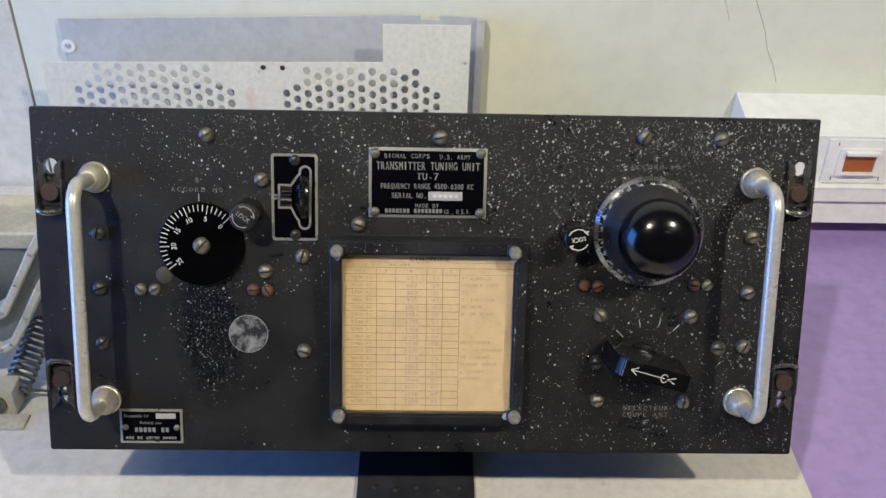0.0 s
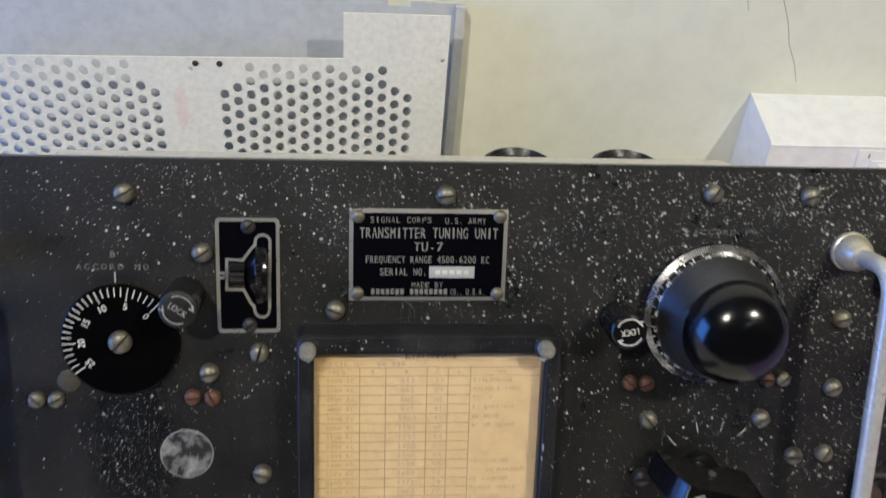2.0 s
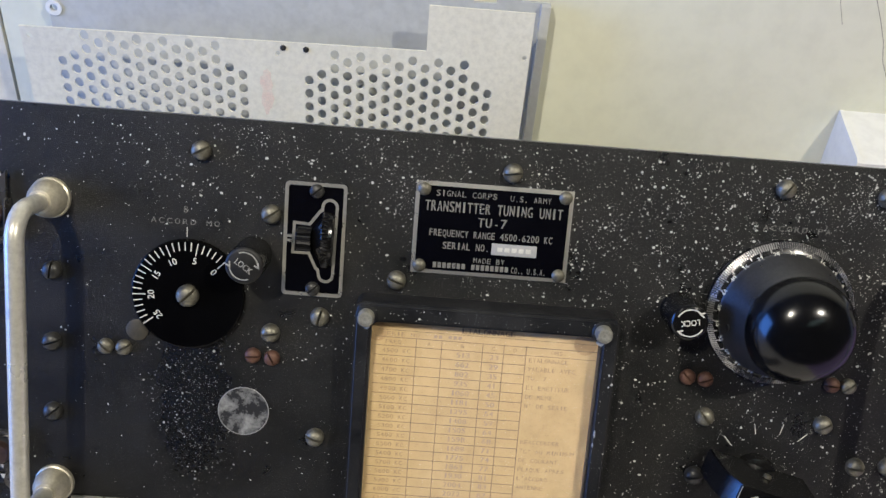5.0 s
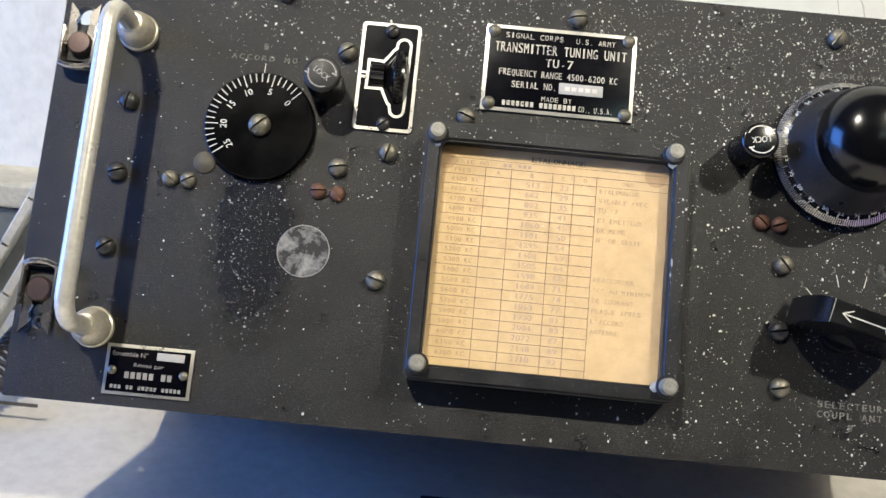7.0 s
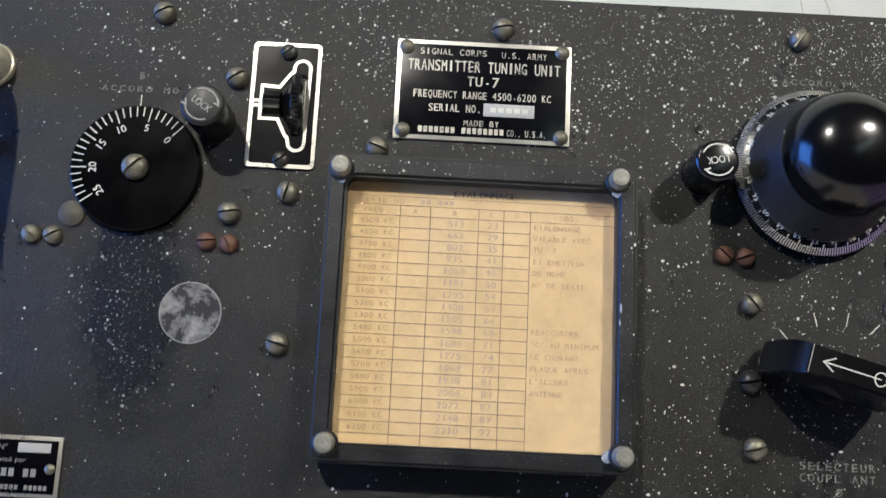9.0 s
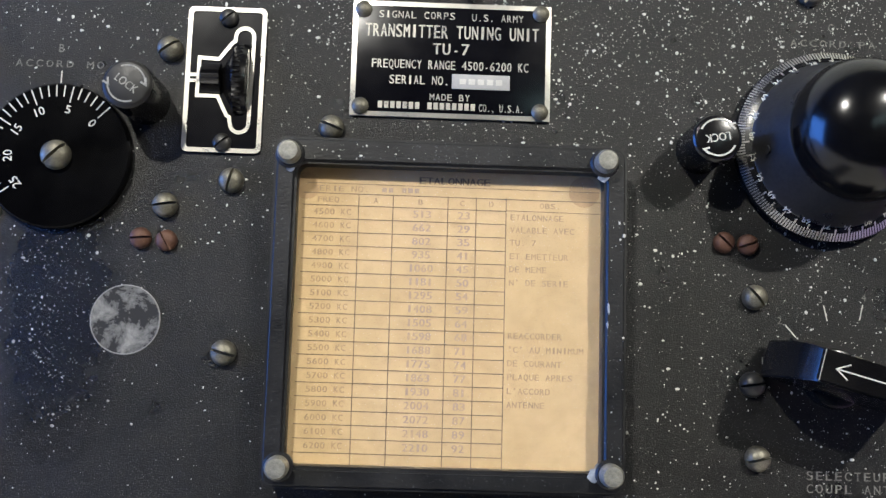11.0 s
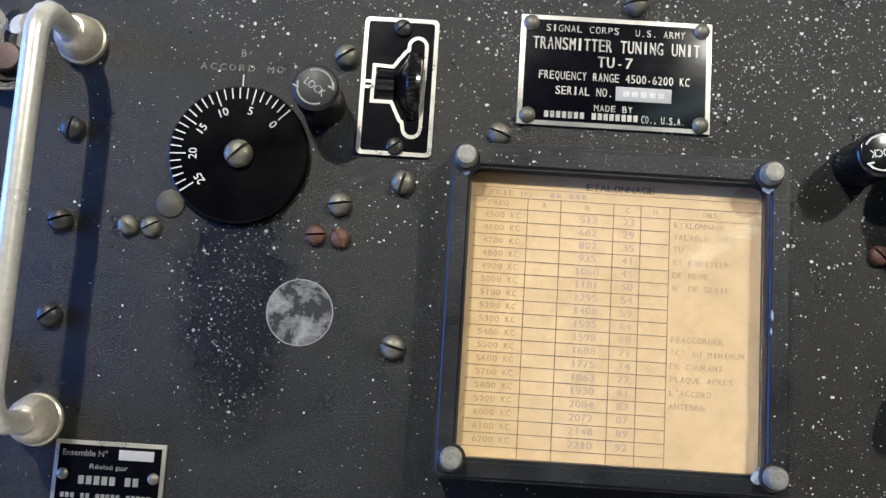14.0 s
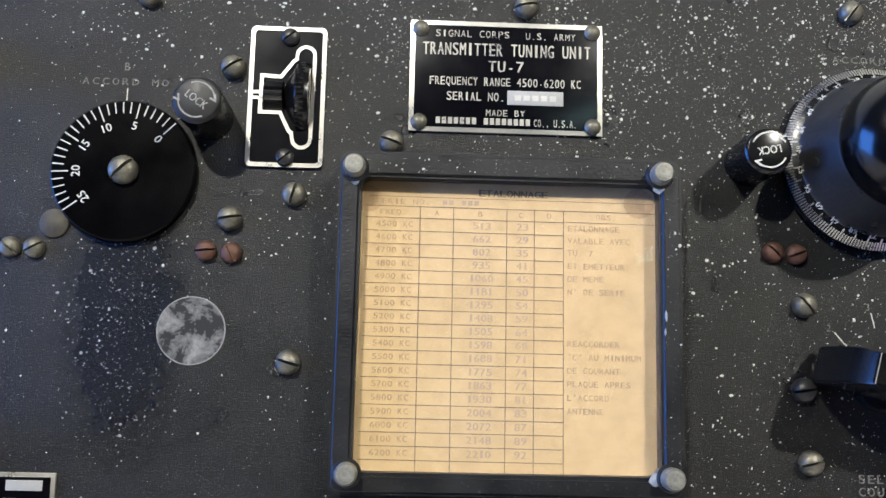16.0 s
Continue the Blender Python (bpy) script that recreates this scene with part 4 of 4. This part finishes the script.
for v in rows_v:
    strip([(-0.0440, v), (0.0180, v - 0.0002)], 0.00026, ZP, rules)
part("ruled_lines", rules, PAPER_LINE, paper, m=ON_SHEET)
BVAL = "513 662 802 935 1060 1181 1295 1408 1505 1598 1688 1775 1863 1930 2004 2072 2148 2210".split()
CVAL = "23 29 35 41 45 50 54 59 64 68 71 74 77 81 83 87 89 92".split()
typed, violet = bmesh.new(), bmesh.new()
for k in range(18):
    v = rows_v[k] - 0.0020
    pitched(f"{4500 + 100 * k} KC", -0.0352, v, ZP, 0.0018, 0.00168, bm=typed, bold=0.0001)
    pitched(BVAL[k], -0.0078, v, ZP, 0.0022, 0.00195, bm=violet, bold=0.0002, fill=0.8)
    pitched(CVAL[k], 0.0050, v, ZP, 0.0022, 0.00200, bm=violet, bold=0.0002, fill=0.8)
for w, u in (("FREQ.", -0.0357), ("A", -0.0220), ("B", -0.0083), ("C", 0.0045), ("D", 0.0134), ("OBS.", 0.0315)):
    pitched(w, u, 0.0138, ZP, 0.0016, 0.0017, bm=typed, bold=0.0001)
for w, v in (("ETALONNAGE", 0.0100), ("VALABLE AVEC", 0.0061), ("TU. 7", 0.0022), ("ET EMETTEUR", -0.0020), ("DE MEME", -0.0060), ("N\u00b0 DE SERIE", -0.0101),
             ("REACCORDER", -0.0262), ("\"C\" AU MINIMUM", -0.0304), ("DE COURANT", -0.0345), ("PLAQUE APRES", -0.0386), ("L'ACCORD", -0.0428), ("ANTENNE", -0.0469)):
    pitched(w, 0.0192, v, ZP, 0.0018, 0.00166, align="L", bm=typed, bold=0.0001)
pitched("SERIE NO.", -0.0415, 0.0172, ZP, 0.0017, 0.00195, align="L", bm=typed, bold=0.0001)
bars(-0.0205, -0.0085, 0.0172, ZP, 0.0015, (2, 3), violet)
part("heading", pitched("ETALONNAGE", 0.0020, 0.0205, ZP, 0.0021, 0.0022, bold=0.0002, fill=0.85), PAPER_LINE, paper, "dark typed heading", ON_SHEET)
part("typing", typed, TYPED, paper, m=ON_SHEET)
part("violet_typing", violet, VIOLET, paper, m=ON_SHEET)
for x, y, r in ((-0.0425, 0.0165, 0.0042), (0.0425, 0.0172, 0.0048)):
    part("stain", sheet(circle(x, y, r, 20), [], 0.00752, 0.00756), STAIN, paper)
for k, (x, y) in enumerate(((-0.0470, 0.0247), (0.0474, 0.0250), (-0.0462, -0.0670), (0.0498, -0.0668))):
    pl = part("frame_screw", lathe([(0.0034, 0.004), (0.0034, 0.0188), (0.0028, 0.0200), (0, 0.0202)], 20), PILLAR, chart_frame, "pitted grey pillar screw", pose(x, y, 0))
    part("collar", lathe([(0.0043, 0.0140), (0.0044, 0.0148), (0.0038, 0.0154), (0.0030, 0.0154)], 20), FRAME_PAINT, pl)

# -- worn disc, paint specks and chips --
random.seed(4)
part("worn_disc", lathe([(0.0108, 0.0), (0.0107, 0.0003), (0, 0.0003)], 40), WORN, unit, "round worn patch of scraped paint", pose(-0.0972, -0.0258, 0))
part("disc_rim", tube([(0.0106 * math.cos(radians(a)) - 0.0972, 0.0106 * math.sin(radians(a)) - 0.0258, 0.0002) for a in range(0, 361, 12)], 0.00022, 6), TICK, unit, "thin pale rim")


def specks(count, box, z, dense, seed, size=0.000088):
    rng = random.Random(seed)
    bm = bmesh.new()
    made = 0
    while made < count:
        x, y = rng.uniform(box[0], box[2]), rng.uniform(box[1], box[3])
        if rng.random() > dense(x, y):
            continue
        r = min(0.00062, size * math.exp(rng.gauss(0.05, 0.72)))
        n = 7
        ph, st = rng.random() * 6.28, rng.uniform(0.75, 1.3)
        ring_ = [bm.verts.new((x + r * st * rng.uniform(0.75, 1.15) * math.cos(ph + 6.2832 * k / n), y + r / st * rng.uniform(0.75, 1.15) * math.sin(ph + 6.2832 * k / n), z + 0.00003)) for k in range(n)]
        top_ = bm.verts.new((x, y, z + 0.00003 + min(0.00022, r * 0.4)))
        for k in range(n):
            bm.faces.new([ring_[k], ring_[(k + 1) % n], top_])
        made += 1
    return bm


def density(x, y):
    right = min(1.0, max(0.0, (x + 0.20) / 0.36))
    high = min(1.0, max(0.0, (y + 0.09) / 0.18))
    clump = 0.3 + 1.2 * max(0.0, noise.noise((x * 45, y * 45, 0.3))) + 0.5 * max(0.0, noise.noise((x * 170, y * 170, 2.3)))
    return min(1.0, (0.028 + 0.40 * right * right + 1.05 * right * high ** 3 + 0.16 * high ** 4) * clump)


tagged(part("paint_specks", specks(18000, (L + 0.002, B + 0.002, R - 0.002, T - 0.002), 0, density, 7), SPECK, panel, "spattered white paint specks"), kind="stuff")
tagged(part("paint_specks", specks(110, (FX0 + 0.002, 0.0235, FX1 - 0.002, FY1 - 0.002), 0.0145, lambda x, y: 1, 9), SPECK, chart_frame), kind="stuff")
tagged(part("paint_specks", specks(80, (0.0486, FY0 + 0.002, FX1 - 0.001, FY1 - 0.004), 0.0145, lambda x, y: 1, 11), SPECK, chart_frame), kind="stuff")
tagged(part("paint_grit", specks(1500, (-0.150, -0.075, -0.085, 0.010), 0, lambda x, y: max(0.0, 1.0 - math.hypot((x + 0.118) / 0.026, (y + 0.022) / 0.048)), 13, 0.000066), TICK, panel, "fine grey grit in a rubbed patch"), kind="stuff")
chips = bmesh.new()
for x, y, w, h in ((0.0490, -0.0185, 0.0008, 0.0035), (0.0487, -0.0235, 0.0006, 0.0022), (0.0452, -0.0672, 0.0042, 0.0046), (0.0470, 0.0207, 0.0036, 0.0036), (-0.0466, 0.0205, 0.0030, 0.0026), (-0.0440, -0.0698, 0.0024, 0.0020), (0.0470, 0.0282, 0.0014, 0.0009)):
    sheet([(x + w * 0.5 * math.cos(a) * random.uniform(0.7, 1.1), y + h * 0.5 * math.sin(a) * random.uniform(0.7, 1.1)) for a in (6.2832 * k / 9 for k in range(9))], [], 0.0143, 0.01475, chips)
tagged(part("paint_chips", chips, CHIP, chart_frame, "pale chipped paint"), kind="stuff")

# the tube lamp far down the room
tube_lamp = tagged(new("tube_lamp"), "lit fluorescent tube lamp under the ceiling", "lamp")
GLOW = material("lit_tube", (0.72, 1.0, 0.9), 0.4, emit=5.0)
part("tube", tube([(0.74, -2.40, 1.66), (1.26, -1.56, 1.66)], 0.020, 10), GLOW, tube_lamp)
part("housing", tube([(0.74, -2.40, 1.71), (1.26, -1.56, 1.71)], 0.035, 6), PVC, tube_lamp)
